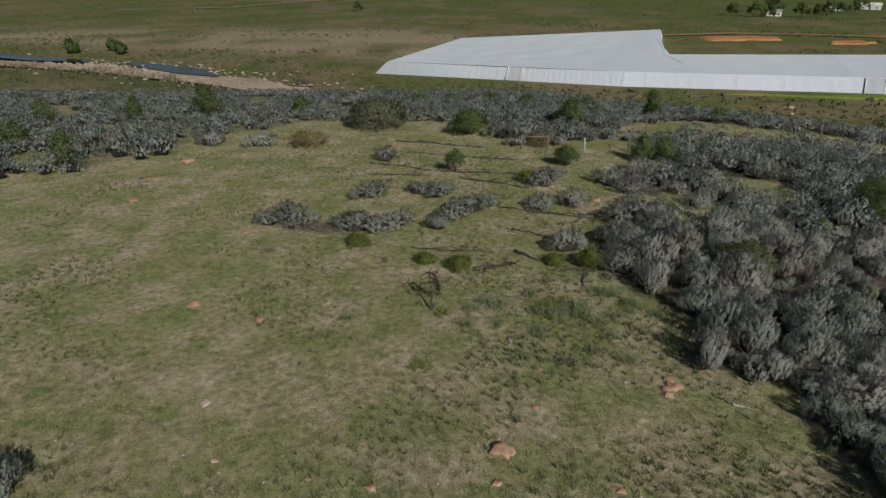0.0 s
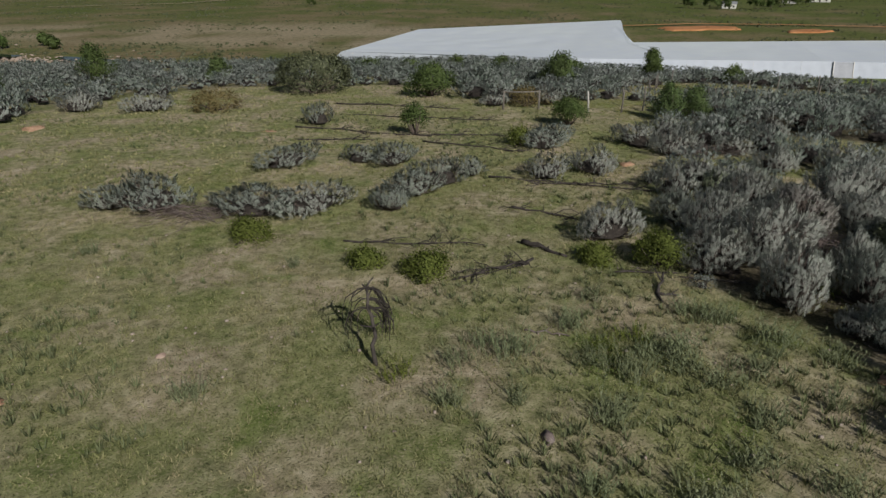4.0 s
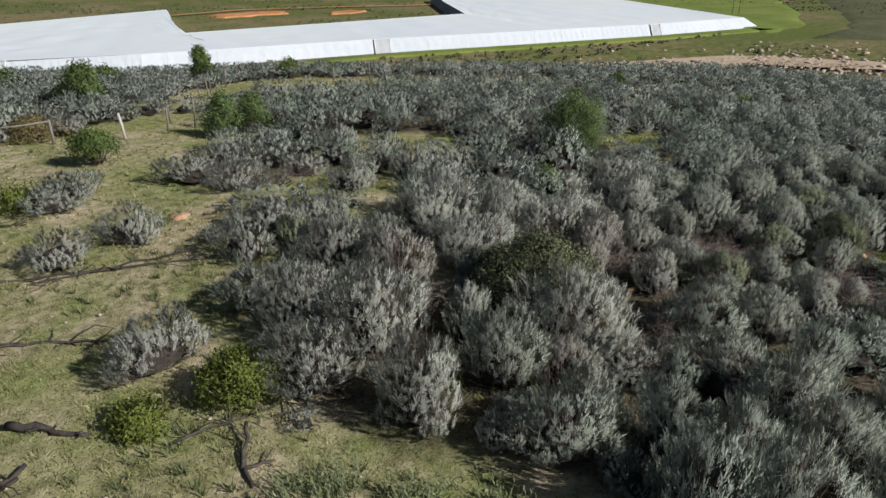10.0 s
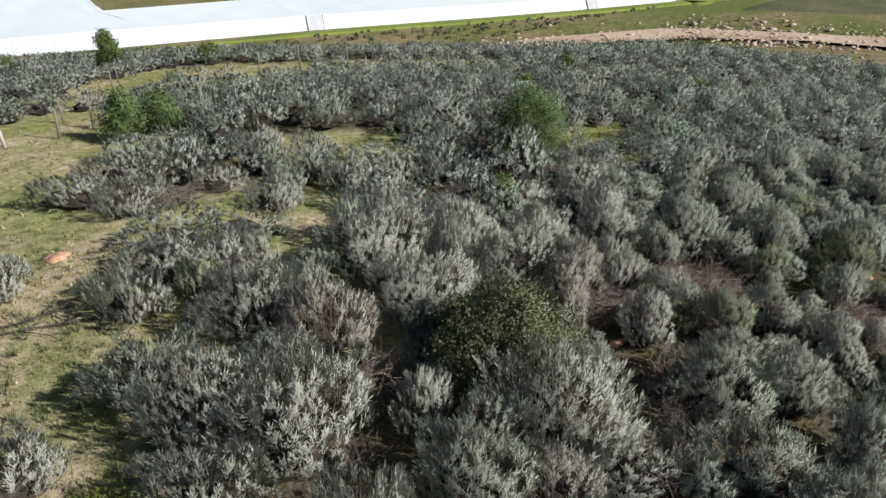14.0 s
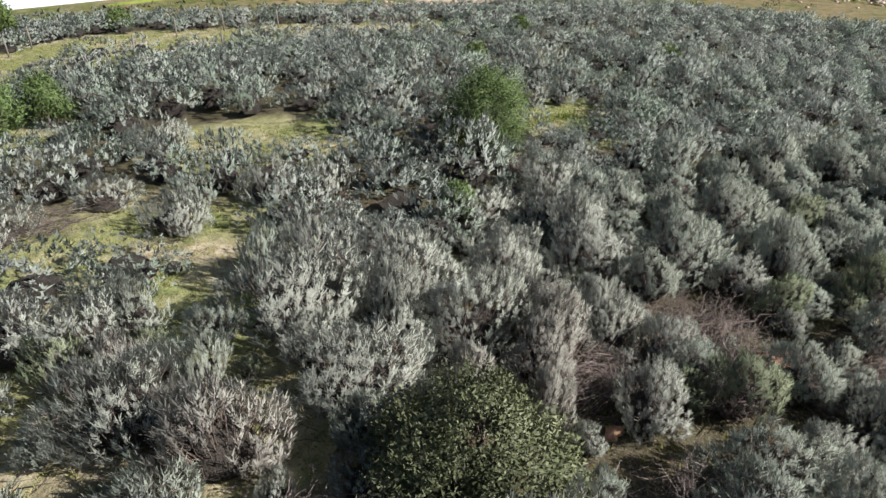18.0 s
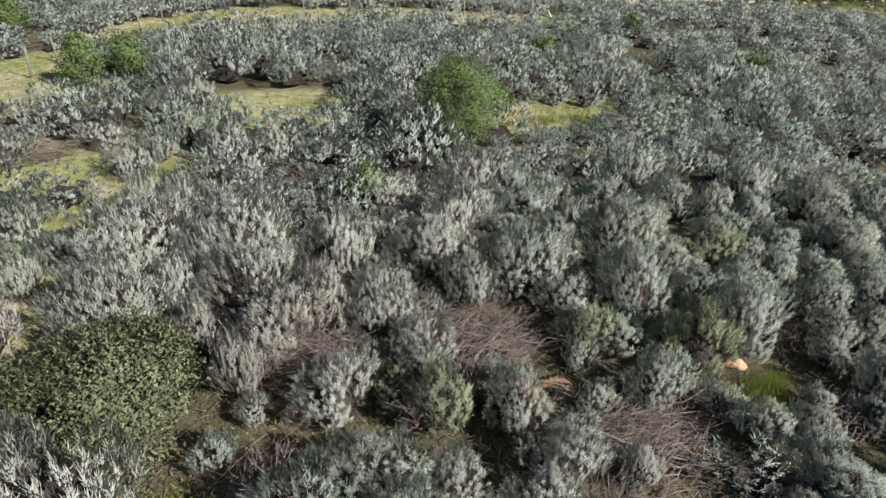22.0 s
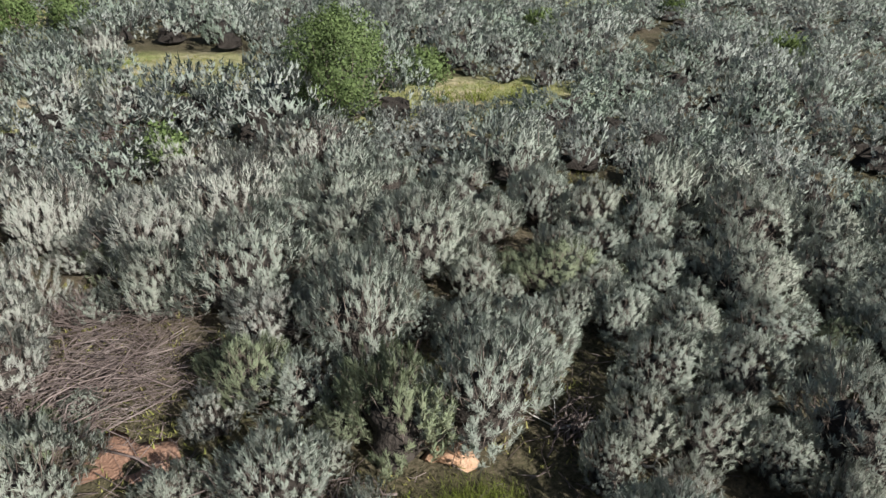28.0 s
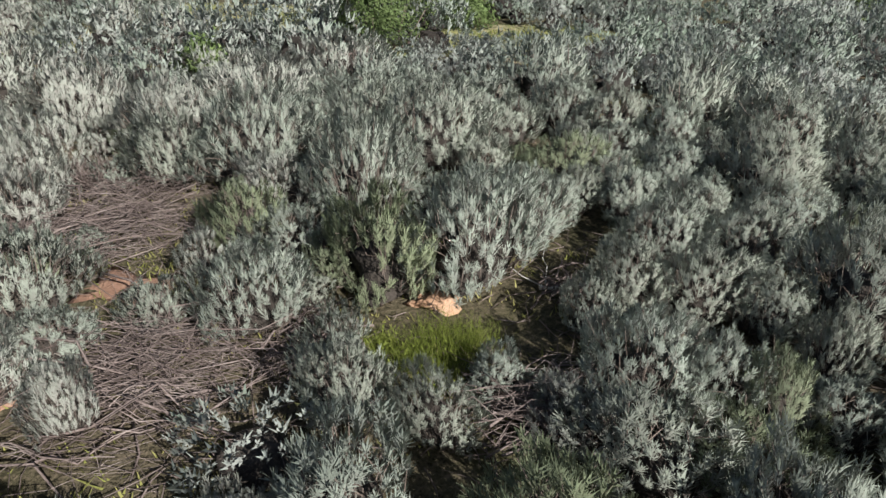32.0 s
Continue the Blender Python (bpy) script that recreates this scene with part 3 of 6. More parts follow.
# ---- the shade net ----
def net_panel(name, a, b, c, d, mat, parent, nu, nv, sag=0.0, label="", fold=0.0, seed=0):
    """A stretched panel between four corners, with sag between the cables and small folds."""
    a, b, c, d = (np.array(q, float) for q in (a, b, c, d))
    V = []
    up = np.cross(b - a, d - a)
    up /= np.linalg.norm(up) + 1e-9
    for j in range(nv + 1):
        for i in range(nu + 1):
            u, v = i / nu, j / nv
            q = (a * (1 - u) + b * u) * (1 - v) + (d * (1 - u) + c * u) * v
            hold = min(1.0, 12 * u * (1 - u)) * min(1.0, 12 * v * (1 - v))
            if sag:
                w = hold * (-sag * (0.7 * (v * nv / 2 % 1) ** 2 + 0.3 * abs(math.sin(math.pi * u * nu / 4))) + fold * noise.noise(Vector((u * nu * 0.3 + seed, v * nv * 0.7, seed))))
                V.append(q + np.array([0, 0, w]))
            else:
                w = min(1.0, 6 * v * (1 - v) + 0.1) * fold * (0.5 * math.sin(u * nu * 2.1 + v * 2.5) + 0.6 * noise.noise(Vector((u * nu * 0.4 + seed, v * nv * 0.7, seed))))
                V.append(q + up * w)
    F = [(j * (nu + 1) + i, j * (nu + 1) + i + 1, (j + 1) * (nu + 1) + i + 1, (j + 1) * (nu + 1) + i) for j in range(nv) for i in range(nu)]
    return part(name, smooth_faces(mesh_of(name, V, np.array(F), mat)), None, parent, label)


def shade_net():
    zb, zr = -20.0, -16.3
    net = thing("shade_net", 0, 0, 0, "large white shade net stretched over an orchard in the valley", "shade net")
    foot = [(-20.5, 202), (19, 188.5), (48, 178), (105, 168), (162, 152.5), (201, 142.5), (256, 134)]
    lip = [(-16.5, 196.5 + 4), (20, 189.2), (48.8, 179.5), (105.6, 169.5), (162.8, 154.3), (201.8, 144.5), (249, 137)]
    back = [(7.5, 272), (47, 284), (71, 218), (125, 217), (180, 216), (240, 200), (290, 232)]
    # roofs: western block, middle strip, eastern block
    net_panel("roof_panel", (*lip[0], zr), (*lip[2], zr), (99, 312, zr), (7.5, 272, zr), NET, net, 26, 30, 0.5, "white net roof", 0.35, 1)
    net_panel("roof_panel", (*lip[2], zr), (70, 175.77, zr), (71, 218, zr), (99, 312, zr), NET, net, 8, 20, 0.1, "", 0.3, 2)
    net_panel("roof_panel", (70, 175.77, zr), (*lip[3], zr), (125, 217, zr), (71, 218, zr), NET, net, 14, 14, 0.5, "", 0.3, 3)
    net_panel("roof_panel", (*lip[3], zr), (*lip[4], zr), (182, 216, zr), (125, 217, zr), NET, net, 16, 14, 0.5, "", 0.3, 4)
    net_panel("roof_panel", (*lip[4], zr), (*lip[5], zr), (252, 324, zr), (182, 216, zr), NET, net, 14, 26, 0.5, "", 0.35, 5)
    net_panel("roof_panel", (*lip[5], zr), (*lip[6], zr), (309, 246, zr), (252, 324, zr), NET, net, 16, 26, 0.5, "", 0.35, 6)
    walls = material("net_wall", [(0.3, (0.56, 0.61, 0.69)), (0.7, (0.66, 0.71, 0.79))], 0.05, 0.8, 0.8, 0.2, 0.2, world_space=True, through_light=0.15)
    doors = {0: 0.95, 3: 0.06, 5: 0.0}
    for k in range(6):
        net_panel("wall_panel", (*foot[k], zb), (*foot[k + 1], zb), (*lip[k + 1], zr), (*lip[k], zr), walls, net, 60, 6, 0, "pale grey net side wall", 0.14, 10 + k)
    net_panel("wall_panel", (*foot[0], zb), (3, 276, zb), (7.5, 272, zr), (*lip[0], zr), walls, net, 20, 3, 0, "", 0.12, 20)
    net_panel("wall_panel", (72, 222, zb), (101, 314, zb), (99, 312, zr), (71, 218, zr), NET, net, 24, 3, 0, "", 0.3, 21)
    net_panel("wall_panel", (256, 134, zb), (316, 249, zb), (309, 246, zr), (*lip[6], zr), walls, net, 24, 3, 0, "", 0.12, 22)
    # a darker copy of the wall netting: this side's shade is in its colour
    shaded_wall = material("net_wall_shaded", [(0.3, (0.14, 0.15, 0.165)), (0.7, (0.26, 0.27, 0.29))], 0.2, 1.5, 0.8, 0.2, 0.2, world_space=True)
    net_panel("wall_panel", (184, 222, zb), (246, 318, zb), (252, 324, zr), (182, 216, zr), shaded_wall, net, 24, 3, 0, "slack net side wall with its shade painted in as dark grey", 0.9, 23)
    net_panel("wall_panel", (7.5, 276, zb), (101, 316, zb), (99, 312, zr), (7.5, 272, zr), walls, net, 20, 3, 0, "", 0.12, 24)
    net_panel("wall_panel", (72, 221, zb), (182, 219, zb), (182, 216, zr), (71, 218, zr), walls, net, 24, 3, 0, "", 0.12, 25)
    door_net = material("net_door", [(0.3, (0.36, 0.38, 0.42)), (0.7, (0.48, 0.5, 0.54))], 0.2, 1.5, 0.8, 0.2, 0.2, world_space=True)
    for k, u, w in ((0, 0.965, 4.2), (3, 0.03, 4.5), (4, 0.985, 4.0)):
        a, b = np.array(foot[k]), np.array(foot[k + 1])
        la, lb = np.array(lip[k]), np.array(lip[k + 1])
        t = (b - a) / np.linalg.norm(b - a)
        nrm = np.array([t[1], -t[0]]) * 0.35
        p, q = a + (b - a) * u + nrm, la + (lb - la) * u + nrm
        door = net_panel("door", (*p, zb + 0.05), (*(p + t * w), zb + 0.05), (*(q + t * w), zr - 0.1), (*q, zr - 0.1), door_net, net, 6, 4, 0, "pale grey net door", 0.15, 30 + k)
        for s in (p, p + t * w):
            v, f = tube([(s[0], s[1], zb), (*(s + (q - p)), zr + 0.1)], [0.13, 0.13], 5)
            part("door_post", mesh_of("door_post", v, f, HOUSE_WHITE), None, net)
    # straps that hold the net down along the foot
    for k in range(6):
        a, b, la, lb = (np.array(q) for q in (foot[k], foot[k + 1], lip[k], lip[k + 1]))
        for u in np.arange(0.1, 1, 0.2):
            p, q = a + (b - a) * u, la + (lb - la) * u
            v, f = tube([(p[0], p[1] - 0.3, zb), (q[0], q[1] - 0.3, zr + 0.05)], [0.018, 0.018], 4)
            part("strap", mesh_of("strap", v, f, HOUSE_WHITE), None, net)


shade_net()


# ---- far buildings ----
def box_mesh(x0, y0, z0, x1, y1, z1, mat, name="wall"):
    bm = bmesh.new()
    bmesh.ops.create_cube(bm, size=1)
    for v in bm.verts:
        v.co = Vector(((x0 + x1) / 2 + v.co.x * (x1 - x0), (y0 + y1) / 2 + v.co.y * (y1 - y0), (z0 + z1) / 2 + v.co.z * (z1 - z0)))
    bmesh.ops.bevel(bm, geom=bm.edges[:], offset=0.04, segments=1, affect="EDGES")
    me = bpy.data.meshes.new(name)
    bm.to_mesh(me)
    bm.free()
    me.materials.append(mat)
    return me


def house(name, x, y, turn, w, d, h, label, roof_mat, wall_mat, opening=False):
    t = thing(name, x, y, gz(x, y), label, "house" if name == "house" else "shed", turn=turn)
    th = 0.3
    if opening:
        part("wall", box_mesh(-w / 2, d / 2 - th, 0, w / 2, d / 2, h, wall_mat), None, t)
        part("wall", box_mesh(-w / 2, -d / 2, 0, -w / 2 + th, d / 2 - th, h, wall_mat), None, t)
        part("wall", box_mesh(w / 2 - th, -d / 2, 0, w / 2, d / 2 - th, h, wall_mat), None, t)
    else:
        body = part("wall", box_mesh(-w / 2, -d / 2, 0, w / 2, d / 2, h, wall_mat), None, t)
        part("door", box_mesh(-0.5, -d / 2 - 0.05, 0, 0.5, -d / 2 + 0.02, 2.05, DARK_OPENING), None, t)
        for wx in (-w * 0.3, w * 0.3):
            win = part("window", box_mesh(wx - 0.6, -d / 2 - 0.05, 0.9, wx + 0.6, -d / 2 + 0.02, 2.0, DARK_OPENING), None, t)
            part("sill", box_mesh(wx - 0.7, -d / 2 - 0.12, 0.82, wx + 0.7, -d / 2, 0.9, HOUSE_WHITE), None, win)
    V = [(-w / 2 - .3, -d / 2 - .3, h), (w / 2 + .3, -d / 2 - .3, h), (w / 2 + .3, d / 2 + .3, h), (-w / 2 - .3, d / 2 + .3, h), (-w / 2 - .3, 0, h + d * 0.22), (w / 2 + .3, 0, h + d * 0.22)]
    V += [(q[0], q[1], q[2] + 0.12) for q in V]
    F = [(0, 4, 5, 1), (3, 2, 5, 4), (6, 7, 11, 10), (9, 10, 11, 8), (0, 1, 7, 6), (2, 3, 9, 8), (0, 6, 10, 4), (3, 4, 10, 9), (1, 5, 11, 7), (2, 8, 11, 5)]
    part("roof", mesh_of("roof", V, F, roof_mat), None, t)
    return t


house("house", 221, 462, -22, 9, 6, 3, "small white farm cottage among trees", ROOF_GREY, HOUSE_WHITE)
house("house", 332, 540, -30, 15, 8, 3.2, "white farmhouse with a grey roof far across the valley", HOUSE_WHITE, HOUSE_WHITE)
house("house", 296, 520, -30, 10, 4, 2.4, "low white farm building on the far side of the valley", HOUSE_WHITE, HOUSE_WHITE)
house("shed", 372, 252, -50, 20, 9, 4.5, "pale open-fronted steel farm shed beside the meadow", HOUSE_WHITE, ROOF_GREY, True)
house("shed", 383, 240, -50, 9, 8, 4.2, "dark open farm shed with a white frame", ROOF_GREY, HOUSE_WHITE, True)
cont = thing("water_tank", 311, 250, gz(311, 250), "white water tank at the corner of the shade net", "tank")
v, f = tube([(0, 0, 0), (0, 0, 2.6), (0, 0, 2.9)], [1.3, 1.3, 0.5], 14)
part("tank_body", mesh_of("tank_body", v, f, HOUSE_WHITE), None, cont)
part("tank_base", box_mesh(-1.6, -1.6, -0.3, 1.6, 1.6, 0.0, STONE), None, cont)
for px, py in ((299, 168), (303, 167)):
    pole = thing("utility_pole", px, py, gz(px, py), "dark slender wooden pole in the meadow", "pole", "poles in the meadow")
    v, f = tube([(0, 0, 0), (0, 0, 6.5)], [0.14, 0.1], 6)
    part("shaft", mesh_of("shaft", v, f, CHAR), None, pole)
    v, f = tube([(-0.6, 0, 6.1), (0.6, 0, 6.1)], [0.06, 0.06], 4)
    part("crossarm", mesh_of("crossarm", v, f, CHAR), None, pole)


# ---- plants: shared pieces ----
def turns_along(D, rng):
    """Rotation matrices that turn z into each direction of D, with a random spin."""
    D = D / (np.linalg.norm(D, axis=1)[:, None] + 1e-9)
    H = np.where(np.abs(D[:, 2:3]) > 0.95, [[1.0, 0, 0]], [[0, 0, 1.0]])
    X = np.cross(H, D)
    X /= np.linalg.norm(X, axis=1)[:, None] + 1e-9
    Y = np.cross(D, X)
    a = rng.uniform(0, 2 * np.pi, len(D))[:, None]
    return np.stack([X * np.cos(a) + Y * np.sin(a), -X * np.sin(a) + Y * np.cos(a), D], -1)


def scatter(rng, kinds, P, D, S, heart=(0, 0, 0.3), round_off=0.7, crisp=0.9):
    """Leaf tufts from kinds at places P, along D, with sizes S: vertices, triangles, outward directions and how near the tip each corner sits."""
    R = turns_along(D, rng)
    U = P - np.asarray(heart)
    U = U / (np.linalg.norm(U, axis=1)[:, None] + 1e-9)
    pick = rng.integers(0, len(kinds), len(P))
    vs, ns, ts = [], [], []
    for k, tpl in enumerate(kinds):
        m = pick == k
        if m.any():
            rad, tall = np.abs(tpl[..., :2]).max(), max(np.abs(tpl[..., 2]).max(), 1e-6)
            loc = 0.8 * (tpl * [1 / rad, 1 / rad, 0] + np.array([0, 0, 0.25]) + tpl * [0, 0, 0.4 / tall])
            v = np.einsum("pij,nvj->pnvi", R[m], tpl) * S[m][:, None, None, None] + P[m][:, None, None, :]
            n = np.einsum("pij,nvj->pnvi", R[m], loc) + round_off * U[m][:, None, None, :]
            vs.append(v.reshape(-1, 3, 3))
            ns.append(n.reshape(-1, 3, 3))
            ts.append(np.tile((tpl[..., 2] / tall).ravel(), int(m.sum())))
    V, N, T = np.concatenate(vs), np.concatenate(ns), np.concatenate(ts).reshape(-1, 3)
    N /= np.linalg.norm(N, axis=2)[..., None] + 1e-9
    G = np.cross(V[:, 1] - V[:, 0], V[:, 2] - V[:, 0])
    back = (G * N.mean(1)).sum(1) < 0
    V[back], N[back], T[back] = V[back][:, [0, 2, 1]], N[back][:, [0, 2, 1]], T[back][:, [0, 2, 1]]
    G = np.cross(V[:, 1] - V[:, 0], V[:, 2] - V[:, 0])
    N = N + crisp * (G / (np.linalg.norm(G, axis=1)[:, None] + 1e-12))[:, None]
    N /= np.linalg.norm(N, axis=2)[..., None] + 1e-9
    V, N = V.reshape(-1, 3), N.reshape(-1, 3)
    return V, np.arange(len(V)).reshape(-1, 3), N, T.ravel()


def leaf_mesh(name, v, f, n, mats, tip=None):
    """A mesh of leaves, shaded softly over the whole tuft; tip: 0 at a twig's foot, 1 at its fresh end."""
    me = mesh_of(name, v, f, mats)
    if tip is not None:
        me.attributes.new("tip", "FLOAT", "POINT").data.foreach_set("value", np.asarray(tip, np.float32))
    me.polygons.foreach_set("use_smooth", [True] * len(me.polygons))
    me.normals_split_custom_set_from_vertices(np.asarray(n, np.float32).tolist())
    return me


def tuft(rng, tall, radius, leaves, leaf, width):
    """One upright feathery twig end, as triangles: slender leaves that hug a bent twig and splay at their tips."""
    tris = []
    bend = rng.normal(0, 0.16, 2) * tall
    for k in range(leaves):
        u = 0.85 * (k + rng.random()) / leaves - 0.1
        t = k * 2.39996 + rng.uniform(-0.7, 0.7)
        o, w = np.array([math.cos(t), math.sin(t), 0]), np.array([-math.sin(t), math.cos(t), 0]) * width * rng.uniform(0.35, 0.65)
        girth = radius * (0.4 + 0.8 * math.sin(math.pi * (0.25 + 0.7 * u)))
        ll = leaf * rng.uniform(0.65, 1.35)
        root = np.array([bend[0] * u * u, bend[1] * u * u, u * tall]) + o * girth * rng.uniform(0.1, 0.6)
        tris.append((root - w, root + w, root + o * girth * rng.uniform(0.2, 0.9) + [0, 0, ll] + rng.normal(0, 0.2, 3) * ll))
    return np.array(tris)


def crown(rng, width, height, lobes, count, up=0.8, low=-0.25, flat=1.0, inner=0.25):
    """Places and directions of leaf tufts over a lumpy crown, and the lobes' middles."""
    C, Rr = [], []
    for k in range(lobes):
        a = k * 2.4 + rng.uniform(-0.5, 0.5)
        r = width * 0.5 * (0.0 if k == 0 else rng.uniform(0.35, 0.66))
        rad = width * rng.uniform(0.19, 0.29)
        h = height * (1 - 0.45 * (r / (width * 0.5)) ** 1.5) * rng.uniform(0.82, 1.0) - rad * flat
        C.append((r * math.cos(a), r * math.sin(a), max(h, rad * 0.5)))
        Rr.append(rad)
    C, Rr = np.array(C), np.array(Rr)
    w = Rr ** 2 / (Rr ** 2).sum()
    pick = rng.choice(lobes, count, p=w)
    U = rng.normal(0, 1, (count * 6, 3))
    U /= np.linalg.norm(U, axis=1)[:, None]
    U = U[U[:, 2] > low][:count]
    depth = np.where(rng.random(count) < inner, rng.uniform(0.35, 0.8, count), rng.uniform(0.82, 1.05, count))
    P = C[pick] + U * (Rr[pick] * depth)[:, None] * [1, 1, flat]
    out = np.array([min(np.linalg.norm((p - C) / Rr[:, None], axis=1)) for p in P])
    keep = (out > 0.55) & (P[:, 2] > 0.05)
    P, U = P[keep], U[keep]
    side = P * [1, 1, 0] / (width * 0.5)
    D = U * 0.35 + side * 0.35 + [0, 0, up] + rng.normal(0, 0.16, P.shape)
    return P, D, C, Rr


def bouquet(rng, width, height, count, reach, lump=0.24, up=1.1, lobes=17):
    """Places and directions of twig ends over a bush of many rounded lobes with dark clefts between; reach: how long a twig end is."""
    P, D = [], []
    ox, oy, oz = rng.uniform(-50, 50, 3)
    L = rng.normal(0, 1, (lobes, 3))
    L[:, 2] = np.abs(L[:, 2]) * 1.1 - 0.15
    L /= np.linalg.norm(L, axis=1)[:, None]
    size = rng.uniform(0.6, 1.25, lobes)

    def swell(u):
        return float((size * np.exp(-(np.arccos(np.clip(L @ u, -1, 1)) / 0.34) ** 2)).max())

    def bush(u):
        k = 0.86 + lump * 1.3 * noise.noise(Vector((u[0] * 1.4 + ox, u[1] * 1.4 + oy, u[2] * 1.4 + oz))) + lump * 0.75 * swell(u)
        return np.array([u[0] * width * 0.5 * k, u[1] * width * 0.5 * k, 0.32 * height + u[2] * 0.68 * height * k])

    tries = 0
    gap = 1.15 * width / math.sqrt(count)
    while len(P) < count and tries < count * 30:
        tries += 1
        u = rng.normal(0, 1, 3)
        u[2] = abs(u[2]) * 1.12 - 0.2
        u /= np.linalg.norm(u)
        if swell(u) < rng.uniform(0.05, 0.5):
            continue
        e = bush(u)
        if e[2] < 0.05 or (P and min(np.linalg.norm(np.array(P) - e, axis=1)) < gap * (1 - tries / (count * 30))):
            continue
        P.append(e * (1 - 0.4 * rng.random() ** 2.5))
        D.append(np.array([u[0] * 0.42, u[1] * 0.42, up]) + rng.normal(0, 0.14, 3))
    P = np.array(P)
    side = (width * 0.5 - reach * 0.25) / np.quantile(np.hypot(P[:, 0], P[:, 1]), 0.96)
    tall = (height - reach * 0.85) / np.quantile(P[:, 2], 0.985)
    P = P * [side, side, tall]
    return P, np.array(D), lambda u: bush(u) * [side, side, tall]


def stems_to(rng, C, Rr, width, per=3, r0=0.016, sides=3):
    pieces = []
    for c, r in zip(C, Rr):
        for _ in range(per):
            e = c + rng.normal(0, 0.45, 3) * r
            s = np.array([rng.normal(0, 0.06) * width, rng.normal(0, 0.06) * width, -0.03])
            mid = np.array([e[0] * 0.75, e[1] * 0.75, e[2] * 0.35])
            k = np.linspace(0, 1, 4)[:, None]
            line = (1 - k) ** 2 * s + 2 * k * (1 - k) * mid + k ** 2 * e + rng.normal(0, 0.012, (4, 3))
            pieces.append(tube(line, np.linspace(r0, r0 * 0.3, 4) * rng.uniform(0.6, 1.2), sides))
    return joined(pieces)


rng = np.random.default_rng(11)
FINEST = [tuft(rng, 0.1 * k, 0.029, 48, 0.032, 0.0065) for k in (0.75, 0.9, 1.1, 1.35, 1.0, 1.2)]
FINE = [tuft(rng, 0.115 * k, 0.034, 26, 0.047, 0.0105) for k in (0.75, 0.9, 1.1, 1.35, 1.0, 1.2)]
MIDDLE = [tuft(rng, 0.125 * k, 0.038, 18, 0.054, 0.0145) for k in (0.75, 0.95, 1.15, 1.4)]
ROUGH = [tuft(rng, 0.1 * k, 0.043, 10, 0.057, 0.0235) for k in (0.75, 1.0, 1.3, 1.1)]
THIN = [tuft(rng, 0.11 * k, 0.06, 6, 0.075, 0.045) for k in (0.75, 1.0, 1.3)]


def shaded_twig_dome(bush, cols, rows, shrink=0.6):
    """The brown twiggy inside of a bush, as a bumpy closed dome coloured dark for the shade in there."""
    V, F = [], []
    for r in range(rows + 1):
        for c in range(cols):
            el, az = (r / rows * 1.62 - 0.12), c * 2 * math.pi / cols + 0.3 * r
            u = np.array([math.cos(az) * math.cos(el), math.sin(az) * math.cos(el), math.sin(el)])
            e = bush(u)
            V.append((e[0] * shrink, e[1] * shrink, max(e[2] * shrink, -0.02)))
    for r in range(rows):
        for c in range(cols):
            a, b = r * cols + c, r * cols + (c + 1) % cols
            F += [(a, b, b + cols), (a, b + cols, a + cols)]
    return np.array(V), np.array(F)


def shrub_model(seed, width, height, count, kinds, leaf_mat, bare=0.6):
    """Meshes of one shrub: foliage and its branchwork."""
    r = np.random.default_rng(seed)
    P, D, bush = bouquet(r, width, height, int(count * 1.15), 0.13, 0.3)
    S = r.uniform(0.7, 1.3, len(P))
    fv, ff, fn, ft = scatter(r, kinds, P, D, S, (0, 0, height * 0.3), 1.1, 0.25)
    pick = r.random(len(P)) < bare
    sv, sf = stems_to(r, P[pick], np.full(pick.sum(), 0.02), width, 1, 0.009)
    twigs = [(sv, sf)]
    for p in P[r.random(len(P)) < bare]:
        for _ in range(1):
            q = p * r.uniform(0.55, 0.85) + r.normal(0, 0.03, 3)
            twigs.append(tube([q, q + (p - q) * 0.6 + r.normal(0, 0.03, 3), p + r.normal(0, 0.06, 3) + [0, 0, 0.04]], [0.005, 0.004, 0.002], 3))
    sv, sf = joined(twigs)
    # the dome fills the shrub with painted shade behind the real twigs
    me = mesh_of("branchwork", *joined([(sv, sf), shaded_twig_dome(bush, 9, 4)]), [STEM, SHADED_TWIGS])
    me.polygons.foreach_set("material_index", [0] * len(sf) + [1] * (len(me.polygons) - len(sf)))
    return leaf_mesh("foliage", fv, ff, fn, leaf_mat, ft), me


def plant(name, x, y, models, label, category, group, size=1.0, turn=0.0, stretch=1.0, sink=0.0):
    """A plant as a thing with foliage and branchwork."""
    t = thing(name, x, y, gz(x, y) - sink, label, category, group)
    oval = 1 + 0.18 * math.sin(x * 7.3 + y * 5.1)
    t.matrix_basis = pose(x, y, gz(x, y) - sink, 0, 0, turn) @ Matrix.Diagonal((size * oval, size / oval, size * stretch, 1))
    part("foliage", models[0], None, t)
    part("branchwork", models[1], None, t)
    return t


